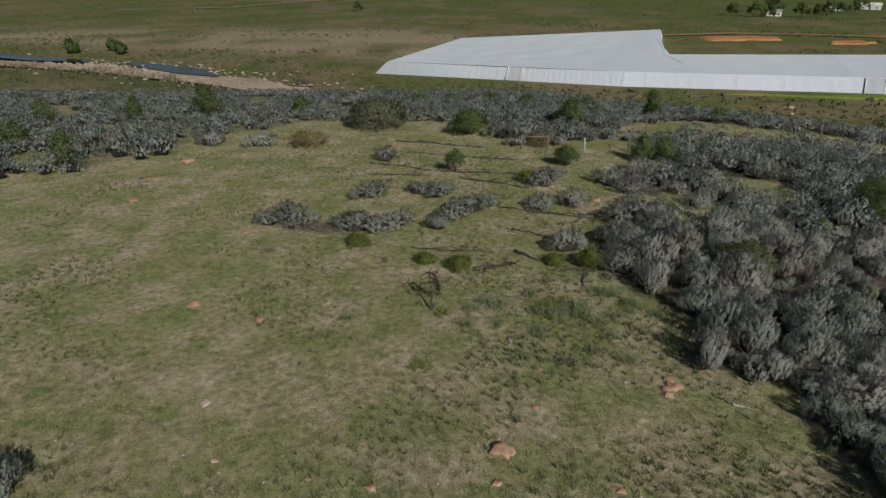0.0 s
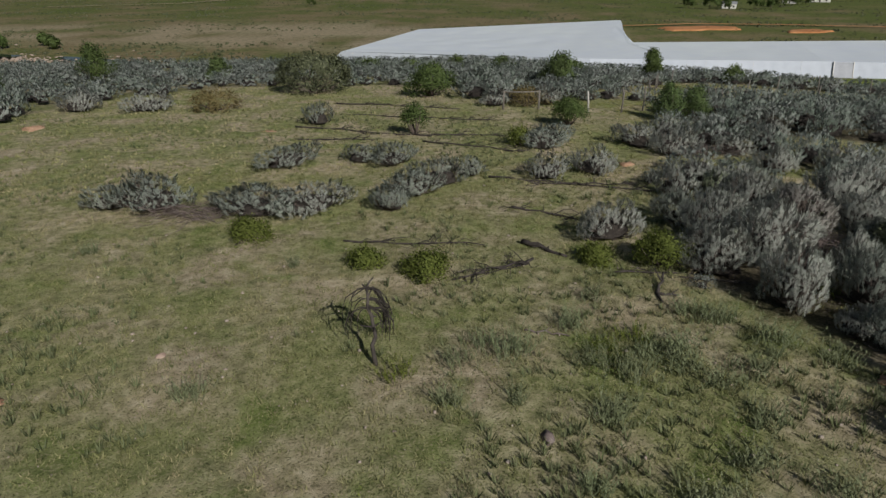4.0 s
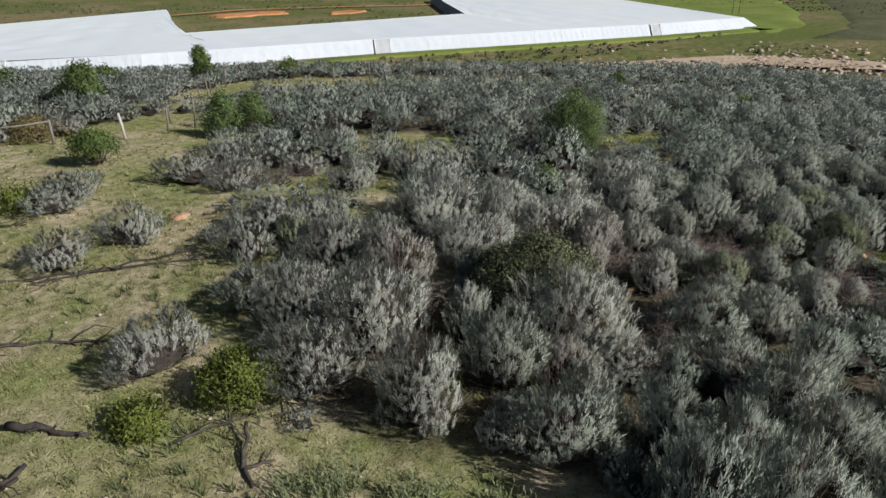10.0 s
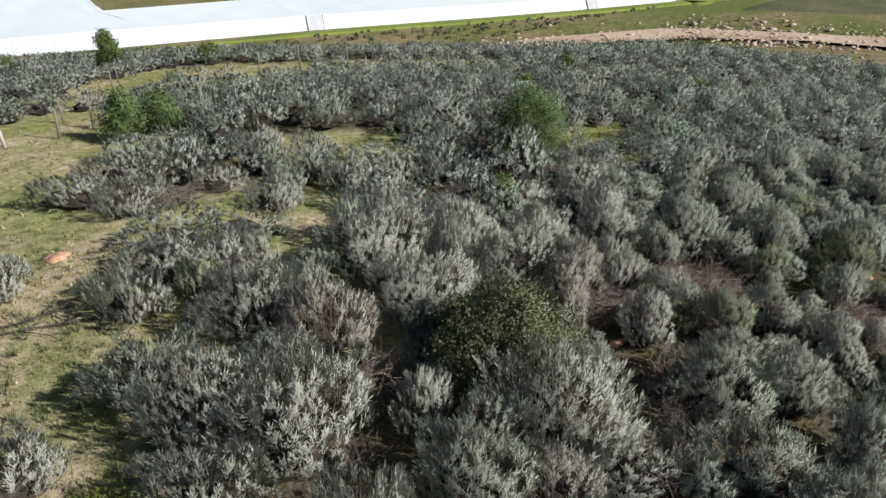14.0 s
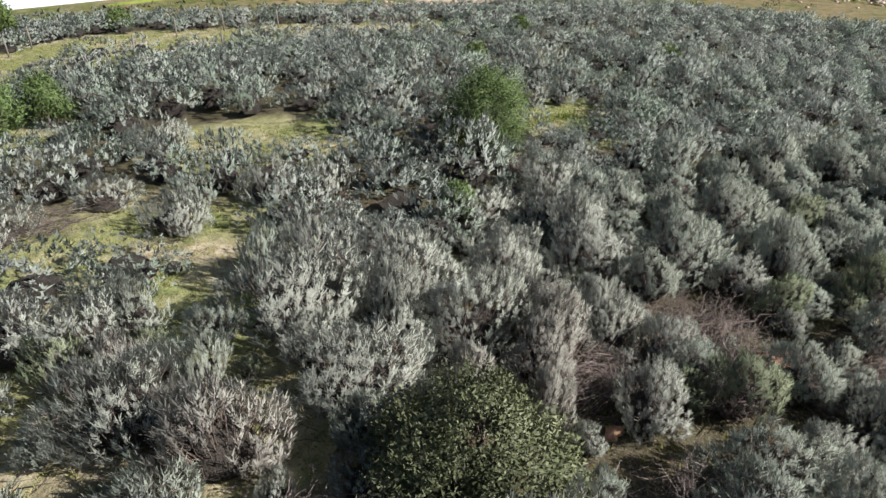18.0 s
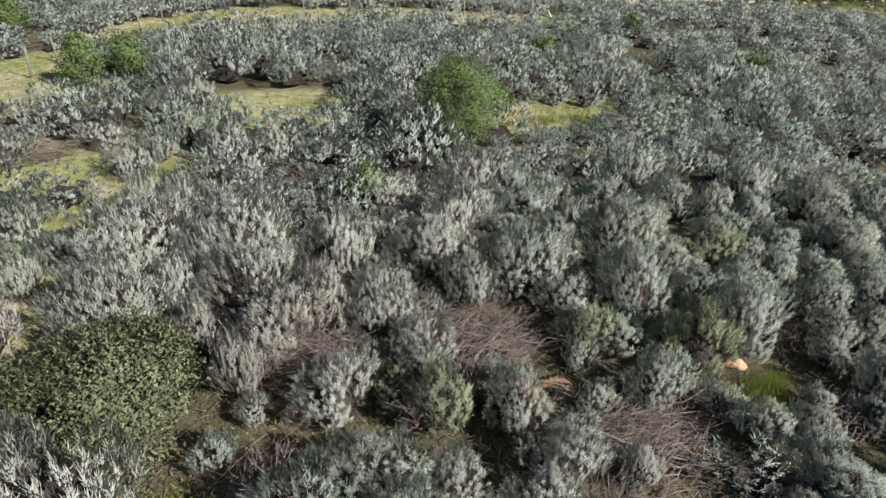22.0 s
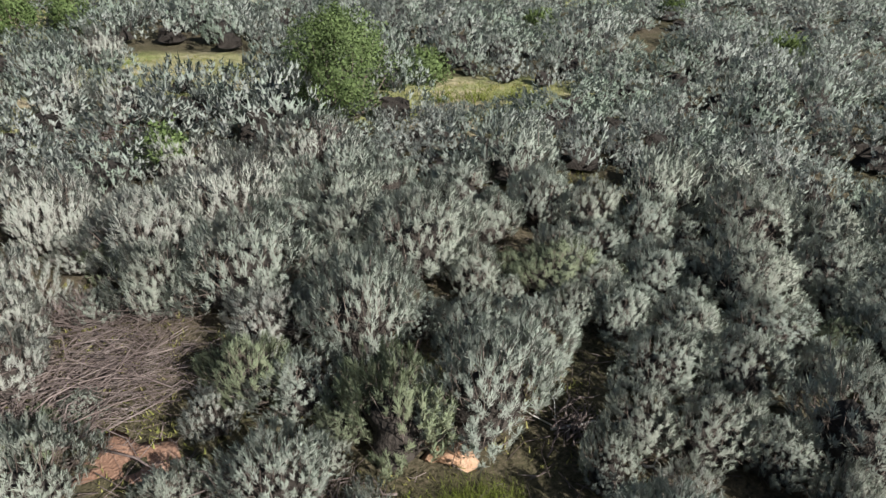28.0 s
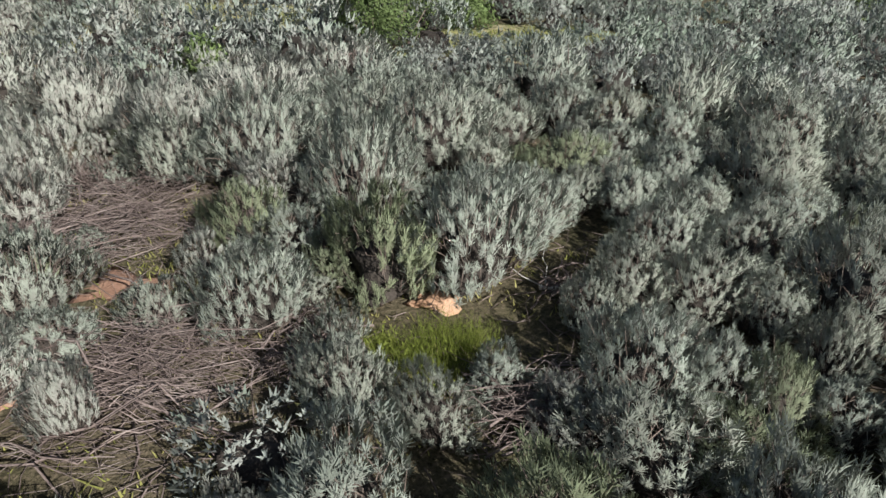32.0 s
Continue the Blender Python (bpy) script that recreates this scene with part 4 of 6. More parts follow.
# ---- grey shrubs ----
NEAR_GREY = [shrub_model(20 + k, w, h, n, FINE, m, b) for k, (w, h, n, m, b) in enumerate([
    (1.5, 0.95, 400, GREY_LEAF, 0.2), (1.3, 0.88, 325, GREY_LEAF, 0.2), (1.1, 0.78, 250, GREY_LEAF, 0.2), (1.2, 0.85, 290, BLUE_LEAF, 0.2), (0.95, 0.72, 195, BLUE_LEAF, 0.2), (0.8, 0.66, 150, LIME_LEAF, 0.2), (1.15, 0.78, 280, DRY_LEAF, 0.5)])]
CLOSE_GREY = [shrub_model(60 + k, w, h, n, FINEST, m, b) for k, (w, h, n, m, b) in enumerate([
    (1.3, 0.9, 330, GREY_LEAF, 0.25), (1.15, 0.8, 270, GREY_LEAF, 0.25), (0.95, 0.7, 210, GREY_LEAF, 0.25), (1.05, 0.8, 255, BLUE_LEAF, 0.25), (0.8, 0.65, 170, BLUE_LEAF, 0.25), (0.85, 0.66, 170, LIME_LEAF, 0.25), (1.05, 0.75, 280, DRY_LEAF, 0.5)])]
MID_GREY = [shrub_model(40 + k, w, h, n, MIDDLE, m, 0.15) for k, (w, h, n, m) in enumerate([
    (1.5, 0.95, 240, GREY_LEAF), (1.3, 0.88, 195, GREY_LEAF), (1.1, 0.78, 150, GREY_LEAF), (1.2, 0.85, 175, BLUE_LEAF), (0.95, 0.72, 120, BLUE_LEAF), (0.8, 0.66, 90, LIME_LEAF), (1.15, 0.78, 170, DRY_LEAF)])]
LABELS = {"GREY": "silvery grey bushy shrub with upright feathery twigs", "BLUE": "blue-green feathery shrub with upright twigs", "LIME": "small yellow-green feathery shrub among grey ones", "DRY": "half-bare pinkish grey shrub with dry twigs showing"}
CLOSE_SIZES = [(1.3, 0.9), (1.15, 0.8), (0.95, 0.7), (1.05, 0.8), (0.8, 0.65), (0.85, 0.66), (1.05, 0.75)]
WIDTHS = [1.5, 1.3, 1.1, 1.2, 0.95, 0.8, 1.15]
HEIGHTS = [0.95, 0.88, 0.78, 0.85, 0.72, 0.66, 0.78]
taken = []


def grey_shrub(x, y, width, height, near, kind, turn, label=""):
    models, sizes = (NEAR_GREY if near else MID_GREY), list(zip(WIDTHS, HEIGHTS))
    if near and x > 11.2 and y < 20.5:
        models, sizes = CLOSE_GREY, CLOSE_SIZES
    s = width / sizes[kind][0]
    lab = label or (LABELS["GREY"] if kind < 3 else LABELS["BLUE"] if kind < 5 else LABELS["LIME"] if kind < 6 else LABELS["DRY"])
    plant("shrub", x, y, models[kind], lab, "shrub", "grey shrubs of the thicket", s, turn, height / (sizes[kind][1] * s))
    taken.append((x, y, width * 0.5))


# shrubs that can be told apart, from the grass eastwards into the thicket: x, y, width, height, kind
SHRUBS_A = [(-8, 9, 0.9, 0.85, 3), (-3.2, 22.7, 1.62, 0.65, 3), (-0.17, 22.76, 0.8, 0.6, 3), (-2, 22.9, 1.73, 0.68, 0), (-5.6, 23.3, 1.84, 0.77, 3), (-6.6, 23.4, 1.08, 0.56, 3), (0.31, 23.91, 1.21, 0.6, 3), (1.05, 24.72, 1.19, 0.69, 3), (1.92, 25.53, 0.77, 0.52, 4), (-0.1, 27, 1.3, 0.62, 3), (-3.2, 27.1, 1.73, 0.56, 3), (-1.1, 27.4, 1.08, 0.46, 3), (-3, 33.4, 1.2, 0.77, 3), (-10.6, 37.1, 1.8, 0.86, 0), (-13.6, 37.5, 1.9, 0.95, 0), (6.33, 13.31, 0.98, 1.05, 0), (6.29, 17.53, 1.08, 1, 1), (5.66, 18.84, 1.29, 0.9, 0), (6.8, 19.27, 1.5, 1.15, 1)]
SHRUBS_B = [(6.25, 20.25, 1.45, 1.1, 0), (4.27, 20.6, 1.05, 0.77, 1), (6.68, 23.34, 1.14, 0.8, 0), (3.97, 25.14, 1.21, 0.65, 1), (5.31, 25.6, 1.29, 0.77, 0), (4.5, 28.74, 1.45, 0.6, 3), (5.03, 29.53, 1.34, 0.6, 3), (4.2, 37.3, 1.2, 0.6, 2), (6.6, 37.4, 1.2, 0.8, 2), (7.59, 12.67, 0.67, 0.8, 2), (8.68, 13.2, 0.98, 1, 3), (7.61, 13.85, 0.97, 1.2, 3), (9.08, 14.05, 0.82, 0.9, 3), (7.09, 14.43, 0.99, 1.2, 3), (7.96, 14.52, 1, 1, 3), (9.44, 14.67, 1.1, 0.9, 3), (7.97, 15.27, 0.85, 0.9, 3), (9.04, 15.87, 0.54, 0.6, 4), (7.06, 15.96, 1, 0.8, 3)]
SHRUBS_C = [(7.65, 16.15, 0.65, 0.8, 3), (8.06, 16.83, 0.85, 0.7, 6), (7.49, 17.41, 0.98, 0.95, 3), (8.09, 17.75, 0.84, 0.85, 3), (7.92, 18.48, 0.56, 0.9, 2), (9.25, 19.77, 0.62, 0.7, 3), (8.15, 20.66, 1.13, 1.05, 6), (7.76, 21.72, 1.39, 1, 0), (8.72, 21.87, 0.57, 0.7, 4), (7.99, 22.45, 0.86, 0.8, 6), (7.6, 23.15, 0.57, 0.7, 5), (8.1, 23.48, 1.12, 0.8, 1), (8.79, 23.55, 1.01, 0.7, 3), (7.46, 24.02, 1.28, 0.8, 0), (8.31, 27.48, 1.35, 0.8, 0), (7.58, 28.8, 1.4, 0.7, 1), (9.01, 29.72, 1.71, 0.8, 0), (10.85, 14.92, 0.83, 0.8, 3), (9.53, 15.45, 1.19, 0.8, 3)]
SHRUBS_D = [(11.24, 15.78, 0.89, 0.9, 3), (10.58, 16.36, 1.05, 0.8, 3), (11.31, 16.51, 1.13, 0.8, 3), (11.51, 17.8, 0.85, 0.75, 2), (10.68, 18.59, 0.53, 0.81, 6), (11.45, 19.08, 1.12, 1, 6), (11.92, 19.45, 0.84, 1, 6), (10.51, 19.49, 0.7, 0.81, 6), (11.3, 20.1, 1.29, 1.1, 0), (9.63, 20.4, 1.41, 1.05, 0), (10.48, 20.57, 0.91, 0.9, 0), (10.91, 21.09, 0.86, 1.1, 0), (9.88, 21.32, 0.74, 0.7, 2), (11.56, 21.59, 1.77, 1.15, 0), (10.18, 22.04, 1.7, 1.15, 0), (11.15, 22.83, 1.14, 1.1, 0), (10.57, 23.3, 0.73, 1, 3), (10.6, 25.91, 1.12, 0.7, 0), (11.26, 26.6, 0.92, 0.7, 3)]
SHRUBS_E = [(10.28, 27.77, 1.21, 0.6, 1), (14.75, 13.9, 0.9, 0.59, 3), (14.5, 14.35, 0.64, 0.43, 1), (13.6, 14.4, 0.77, 0.49, 1), (13, 14.6, 0.9, 0.65, 2), (13.64, 15.51, 0.4, 0.54, 1), (12.5, 15.6, 0.77, 0.59, 1), (13, 15.8, 0.8, 0.7, 1), (14.66, 16.24, 0.66, 0.72, 3), (14.02, 16.47, 0.42, 0.4, 4), (13.1, 16.7, 0.8, 0.75, 3), (12.47, 17.14, 0.77, 0.78, 5), (14.62, 17.42, 0.68, 0.7, 5), (12.5, 17.75, 0.6, 0.6, 3), (13.38, 17.6, 0.26, 0.3, 3), (13.95, 18.98, 0.85, 0.8, 3), (12.6, 18.8, 0.8, 0.75, 1), (14.76, 18.92, 1.26, 1.05, 3)]
SHRUBS_F = [(12.69, 19.14, 0.89, 0.9, 1), (12.73, 20.71, 1.11, 0.99, 0), (13.35, 25.33, 1.18, 0.9, 0), (12.43, 25.84, 1.05, 0.9, 1), (12.62, 30.12, 1.15, 0.9, 0), (17.6, 13.5, 0.8, 0.7, 3), (16.9, 13.7, 0.8, 0.7, 4), (16, 13.95, 0.8, 0.7, 5), (18.3, 14, 0.8, 0.8, 3), (16.6, 14.35, 0.77, 0.59, 4), (15.05, 14.4, 0.9, 0.65, 4), (17.43, 14.46, 0.44, 0.6, 5), (17.2, 14.71, 0.52, 0.6, 3), (17.99, 14.71, 0.47, 0.6, 3), (16.8, 14.88, 0.68, 0.67, 3), (15.61, 14.95, 0.51, 0.46, 3), (15.16, 15.25, 0.56, 0.57, 3), (17.97, 15.25, 0.54, 0.54, 3), (17.69, 15.57, 0.68, 0.57, 3)]
SHRUBS_G = [(16.86, 15.61, 0.5, 0.43, 3), (17.3, 15.83, 0.64, 0.54, 3), (18.42, 16.02, 0.77, 0.6, 3), (17.82, 16.33, 0.72, 0.6, 3), (16.27, 16.41, 0.96, 0.97, 3), (15.58, 16.45, 0.78, 0.87, 5), (15.39, 16.72, 0.6, 0.46, 5), (16.96, 16.99, 0.87, 0.68, 3), (16.58, 17.32, 0.7, 0.6, 3), (15.62, 17.66, 0.95, 1.08, 3), (16.01, 18.1, 0.73, 0.6, 3)]
for k, (x, y, w, h, kd) in enumerate(SHRUBS_A + SHRUBS_B + SHRUBS_C + SHRUBS_D + SHRUBS_E + SHRUBS_F + SHRUBS_G):
    grey_shrub(x, y, w * 1.16, h, y < 22.8, kd, k * 77 % 360)

# dense growth: positions drawn at random, kept apart by their own widths
OTHERS = [(9.45, 18.55, 0.95), (16.9, 24.1, 0.7), (14.5, 23.0, 0.4), (11.0, 33.7, 1.1), (4.8, 19.3, .5), (19.3, 26.0, .5), (8.7, 44, 1), (15.8, 50, .9), (6.3, 32, .7), (15.6, 15.8, 0.3), (5.0, 17.4, 0.75)]
rnd = random.Random(4)
cells = {}


def crowded(x, y, w):
    """True where a shrub of this width would hang over open ground."""
    if any(math.hypot(x - a, y - b) < r + w * 0.42 for a, b, r in CLEARINGS + STRIP) or any(math.hypot(x - a, y - b) < r + w * 0.2 for a, b, r in CLEARINGS_B):
        return True
    k = 3.0 if x < -2 else 0.5
    n1, n2 = noise.noise(Vector((x * 0.35, y * 0.35, 41.0))), noise.noise(Vector((x * 0.35, y * 0.35, 47.0)))
    return bool(inside(x + k * n1, y + k * n2, LAWN))


def ceiling_of(x, y):
    """Shrubs beside the grassy gaps, on the side of the thicket's middle, stay low."""
    low = 0.72 if y > 40 or past_edge(x, y) > -12 else 9.0
    for a, b, r in CLEARINGS:
        if abs(x - a) < r + 0.2 and 0 < b - y < r + 2.6:
            low = min(low, 0.78)
    for a, b, r in CLEARINGS_B:
        if r > 0.35 and abs(x - a) < r + 0.1 and 0 < b - y < r + 1.2:
            low = min(low, 0.42)
    if abs(x - 16.8) < 0.8 and 21.8 < y < 24.2:
        low = min(low, 0.5)
    for a, b, r in STRIP:
        if abs(x - a) < r and 0 < b - y < r + 3.5:
            low = min(low, 0.8)
    return low


def free_spot(x, y, r):
    for i in range(int(x) - 2, int(x) + 3):
        for j in range(int(y) - 2, int(y) + 3):
            for a, b, q in cells.get((i, j), ()):
                if (a - x) ** 2 + (b - y) ** 2 < (r + q) ** 2 * (0.55 if x > 7 and y < 24 else 0.62):
                    return False
    return True


def claim(x, y, r):
    cells.setdefault((int(x), int(y)), []).append((x, y, r))


for q in taken:
    claim(*q)
for q in OTHERS:
    claim(*q)
NX = 26000
X = np.array([rnd.uniform(-48, 47) for _ in range(NX)])
Y = np.array([rnd.uniform(-6, 66) for _ in range(NX)])
ok = (past_edge(X, Y) < 7)
spots = []
for x, y in zip(X[ok], Y[ok]):
    big = noise.noise(Vector((x * 0.25, y * 0.25, 3.0)))
    w = (1.2 + 0.4 * big) * rnd.uniform(0.66, 1.36)
    if x < -4 and noise.noise(Vector((x * 0.22, y * 0.22, 31.0))) > 0.2:
        continue
    if x > 22 and noise.noise(Vector((x * 0.33, y * 0.33, 21.0))) > 0.38:
        continue
    if x > 7.5 and y < 23:
        w *= 0.78
    if crowded(x, y, w) or not free_spot(x, y, w * 0.5):
        continue
    claim(x, y, w * 0.5)
    spots.append((x, y, w, big))


for _ in range(1700):
    x, y = rnd.uniform(5, 23), rnd.uniform(9, 25)
    w = rnd.uniform(0.3, 0.7)
    if past_edge(x, y) < 0 and not crowded(x, y, w) and free_spot(x, y, w * 0.32):
        claim(x, y, w * 0.5)
        spots.append((x, y, w, 0.0))


def walk_gap(x, y):
    """Distance to the stretch of ground along which one passes above the thicket."""
    return min(math.hypot(x - a, y - b) for a, b in ((8.8, 12.8), (8.4, 10.4), (8, 17), (10, 18), (12, 19), (14, 19), (16, 17.5), (17, 16), (13, 17), (15, 20), (18, 18.5), (7, 20), (6.5, 22.3), (8.2, 21.8), (9.5, 20), (18.8, 14.8), (19.3, 15.8), (19.2, 17.0), (17.8, 14.2)))


spots.sort(key=lambda s: walk_gap(s[0], s[1]))
far_spots = []
for k, (x, y, w, big) in enumerate(spots):
    r = rnd.random()
    blue = noise.noise(Vector((x * 0.2, y * 0.2, 9.0))) + (0.4 if x > 15 or y < 16 else -0.15)
    w = min(w, 1.45)
    kd = (3 if r < 0.3 or w > 0.95 else 4) if blue + rnd.uniform(-.25, .25) > 0 else (0 if w > 1.2 else 1 if w > 0.95 else 2)
    pick = rnd.random() + 0.5 * noise.noise(Vector((x * 0.3, y * 0.3, 61.0)))
    if w < 0.95 and pick < 0.1:
        kd = 5
    elif w < 1.25 and pick > 1.2:
        kd = 6
    h = min(w * rnd.uniform(0.6, 0.98) + 0.05, ceiling_of(x, y))
    if k < 140:
        grey_shrub(x, y, w * 1.32, h, True, kd, rnd.uniform(0, 360))
    elif k < 235:
        grey_shrub(x, y, w * 1.32, h, False, kd, rnd.uniform(0, 360))
    else:
        far_spots.append((x, y, w, h))

# the rest of the thicket, past counting
rng = np.random.default_rng(31)
FAR_MODELS = []
for k in range(8):
    P, D, bush = bouquet(rng, 1.25, 0.85, 112, 0.12, 0.3, 1.1, 15)
    S = rng.uniform(0.75, 1.3, len(P))
    FAR_MODELS.append((*scatter(rng, ROUGH, P, D, S, (0, 0, 0.25), 1.1, 0.35), *shaded_twig_dome(bush, 7, 3, 0.5)))
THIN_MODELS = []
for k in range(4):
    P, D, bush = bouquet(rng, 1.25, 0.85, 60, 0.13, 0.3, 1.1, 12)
    THIN_MODELS.append((*scatter(rng, THIN, P, D, rng.uniform(0.8, 1.25, len(P)), (0, 0, 0.25), 1.1, 0.35), *shaded_twig_dome(bush, 6, 3, 0.5)))
pieces, insides, soft, ends = [], [], [], []
for k, (x, y, w, h) in enumerate(far_spots):
    v, f, nn, tp, tv, tf = FAR_MODELS[k % 8] if math.hypot(x - 13, y - 17) < 22 and (y > 11.5 or x < 11) else THIN_MODELS[k % 4]
    a = rnd.uniform(0, 6.28)
    c, s = math.cos(a), math.sin(a)
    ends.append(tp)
    soft.append(np.column_stack([nn[:, 0] * c - nn[:, 1] * s, nn[:, 0] * s + nn[:, 1] * c, nn[:, 2]]))
    for q, g, into in ((v, f, pieces), (tv, tf, insides)):
        vv = np.column_stack([q[:, 0] * c - q[:, 1] * s, q[:, 0] * s + q[:, 1] * c, q[:, 2]]) * [w * (1.42 + 0.2 * math.sin(k * 1.7)) / 1.25, w * (1.42 - 0.2 * math.sin(k * 1.7)) / 1.25, h / 0.85]
        into.append((vv + [x, y, gz(x, y)], g))
n_leaf = sum(len(g) for _, g in pieces)
v, f = joined(pieces + insides)
inner_v = np.concatenate([q for q, _ in insides])
me = leaf_mesh("shrub_thicket", v, f, np.concatenate(soft + [np.tile([0.0, 0.0, 1.0], (len(inner_v), 1))]), [FAR_LEAF, SHADED_TWIGS], np.concatenate(ends + [np.zeros(len(inner_v))]))
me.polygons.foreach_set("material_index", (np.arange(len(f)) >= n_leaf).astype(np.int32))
tagged(new("shrub_thicket", me), "dense silvery grey shrubs covering the terrace", "shrubs", kind="stuff")

# bushes along the river and across the valley floor
pieces = []
VALLEY_TPL = [FAR_MODELS[k] for k in range(3)]
thin = [(v.reshape(-1, 3, 3)[::18].reshape(-1, 3) * [1, 1, 1], None) for v, *_ in VALLEY_TPL]
for k in range(2600):
    if k < 900:
        i = rnd.randrange(0, 7)
        a, b = RIVER[i], RIVER[i + 1]
        u = rnd.random()
        x, y = a[0] + (b[0] - a[0]) * u + rnd.gauss(0, 20), a[1] + (b[1] - a[1]) * u - abs(rnd.gauss(8, 16))
    else:
        x, y = rnd.uniform(-330, 420), rnd.uniform(200, 640)
    if (k >= 900 and noise.noise(Vector((x * 0.012, y * 0.03, 8.0))) < -0.05) or past_edge(x, y) < 25 or (inside(np.array([x]), np.array([y]), [(-24, 200), (48, 174), (160, 148), (262, 130), (320, 248), (250, 330), (180, 222), (104, 222), (104, 322), (4, 278)])[0]) or river_dist(np.array(x), np.array(y)) < 8:
        continue
    v = thin[k % 3][0]
    s = rnd.uniform(1.2, 3.2) if k < 900 else rnd.uniform(0.7, 2.2)
    big = v.reshape(-1, 3, 3)
    mid = big.mean(1, keepdims=True)
    vv = (mid + (big - mid) * 2.6).reshape(-1, 3) * [s * 1.1, s * 1.1, s * 0.9]
    pieces.append((vv + [x, y, gz(x, y)], np.arange(len(vv)).reshape(-1, 3)))
for k in range(26000):
    x, y = rnd.uniform(-330, 430), 130 + 560 * rnd.random() ** 1.3
    near_river = river_dist(np.array(x), np.array(y)) < 40
    if past_edge(x, y) < 22 or noise.noise(Vector((x * 0.02, y * 0.045, 18.0))) < rnd.uniform(0.02, 0.3) - (0.3 if near_river or x > 285 and y < 300 else 0) or river_dist(np.array(x), np.array(y)) < 6:
        continue
    if inside(np.array([x]), np.array([y]), [(-26, 198), (48, 172), (160, 146), (264, 126), (345, 118), (345, 285), (250, 335), (180, 226), (104, 226), (104, 326), (2, 282)])[0]:
        continue
    h, w, z = rnd.uniform(0.25, 0.9), rnd.uniform(0.5, 1.5), gz(x, y)
    tri = []
    for i in range(5):
        a = i * 1.3 + rnd.uniform(0, 1)
        c, sn = math.cos(a), math.sin(a)
        tri += [(x + c * w * 0.6 - sn * w * 0.35, y + sn * w * 0.6 + c * w * 0.35, z - 0.05), (x + c * w * 0.6 + sn * w * 0.35, y + sn * w * 0.6 - c * w * 0.35, z - 0.05), (x + c * w * 0.2, y + sn * w * 0.2, z + h)]
    pieces.append((np.array(tri), np.arange(15).reshape(-1, 3)))
VALLEY_LEAF = material("valley_scrub_leaf", [(0.3, (0.05, 0.062, 0.03)), (0.5, (0.088, 0.098, 0.052)), (0.7, (0.15, 0.145, 0.09))], 0.05, 1, 0.8, 0, island=0.2, world_space=True)
tagged(new("valley_scrub", mesh_of("valley_scrub", *joined(pieces), VALLEY_LEAF)), "dark low scrub scattered over the valley floor", "scrub", kind="stuff")


# ---- bare twiggy shrubs ----
def bare_model(seed, width, height):
    r = np.random.default_rng(seed)
    out = []
    for k in range(70):
        a, e = r.uniform(0, 6.28), r.uniform(0.15, 0.5) * width
        tip = np.array([math.cos(a) * e, math.sin(a) * e, height * r.uniform(0.45, 1.0) * (1 - (e / width) ** 2)])
        mid = tip * [0.45, 0.45, 0.55]
        out.append(tube(np.array([(0, 0, -0.02), mid * 0.5, mid, tip]) + r.normal(0, 0.012, (4, 3)), np.array([0.009, 0.007, 0.005, 0.002]) * r.uniform(0.7, 1.2), 3))
        for _ in range(2):
            q = mid + (tip - mid) * r.random()
            out.append(tube([q, q + r.normal(0, 0.06, 3) + [0, 0, 0.05], q + r.normal(0, 0.1, 3) + [0, 0, 0.1]], [0.004, 0.003, 0.0015], 3))
    return mesh_of("branchwork", *joined(out), DEAD)


BARE = [bare_model(1, 0.9, 0.6), bare_model(2, 0.7, 0.5)]
for k, (x, y) in enumerate([(11.6, 18.15), (11.35, 19.0), (12.6, 19.45), (12.45, 17.9), (10.55, 16.95), (13.2, 18.95), (13.05, 15.25), (7.6, 19.25), (11.0, 18.7), (12.9, 17.3), (9.9, 16.5), (14.6, 17.5), (12.2, 17.2), (16.4, 22.9), (8.9, 16.2), (7.0, 18.5)]):
    t = thing("dry_shrub", x, y, gz(x, y), "bare dry shrub of thin purple-brown twigs", "shrub", "dry shrubs", k * 67.0, 0.8 + 0.05 * (k % 5))
    part("branchwork", BARE[k % 2], None, t)


# ---- green bushes and small trees ----
def leaf_clump(rng, n, size, leaf, width):
    """A loose clump of broad leaves: an (n, 3, 3) array."""
    out = np.zeros((n, 3, 3))
    for i in range(n):
        p = rng.normal(0, 0.4, 3) * size
        d = rng.normal(0, 1, 3) + [0, 0, 0.4]
        d /= np.linalg.norm(d)
        t = np.cross(d, rng.normal(0, 1, 3))
        t /= np.linalg.norm(t) + 1e-9
        out[i] = p - t * width / 2, p + d * leaf, p + t * width / 2
    return out


BROAD = [leaf_clump(rng, 14, 0.13, 0.06, 0.035) for _ in range(4)]
BROAD_FINE = [leaf_clump(rng, 16, 0.13, 0.044, 0.025) for _ in range(4)]
BROAD_FAR = [leaf_clump(rng, 13, 0.22, 0.11, 0.05) for _ in range(4)]
BROAD_TREE = [leaf_clump(rng, 13, 0.2, 0.085, 0.034) for _ in range(4)]


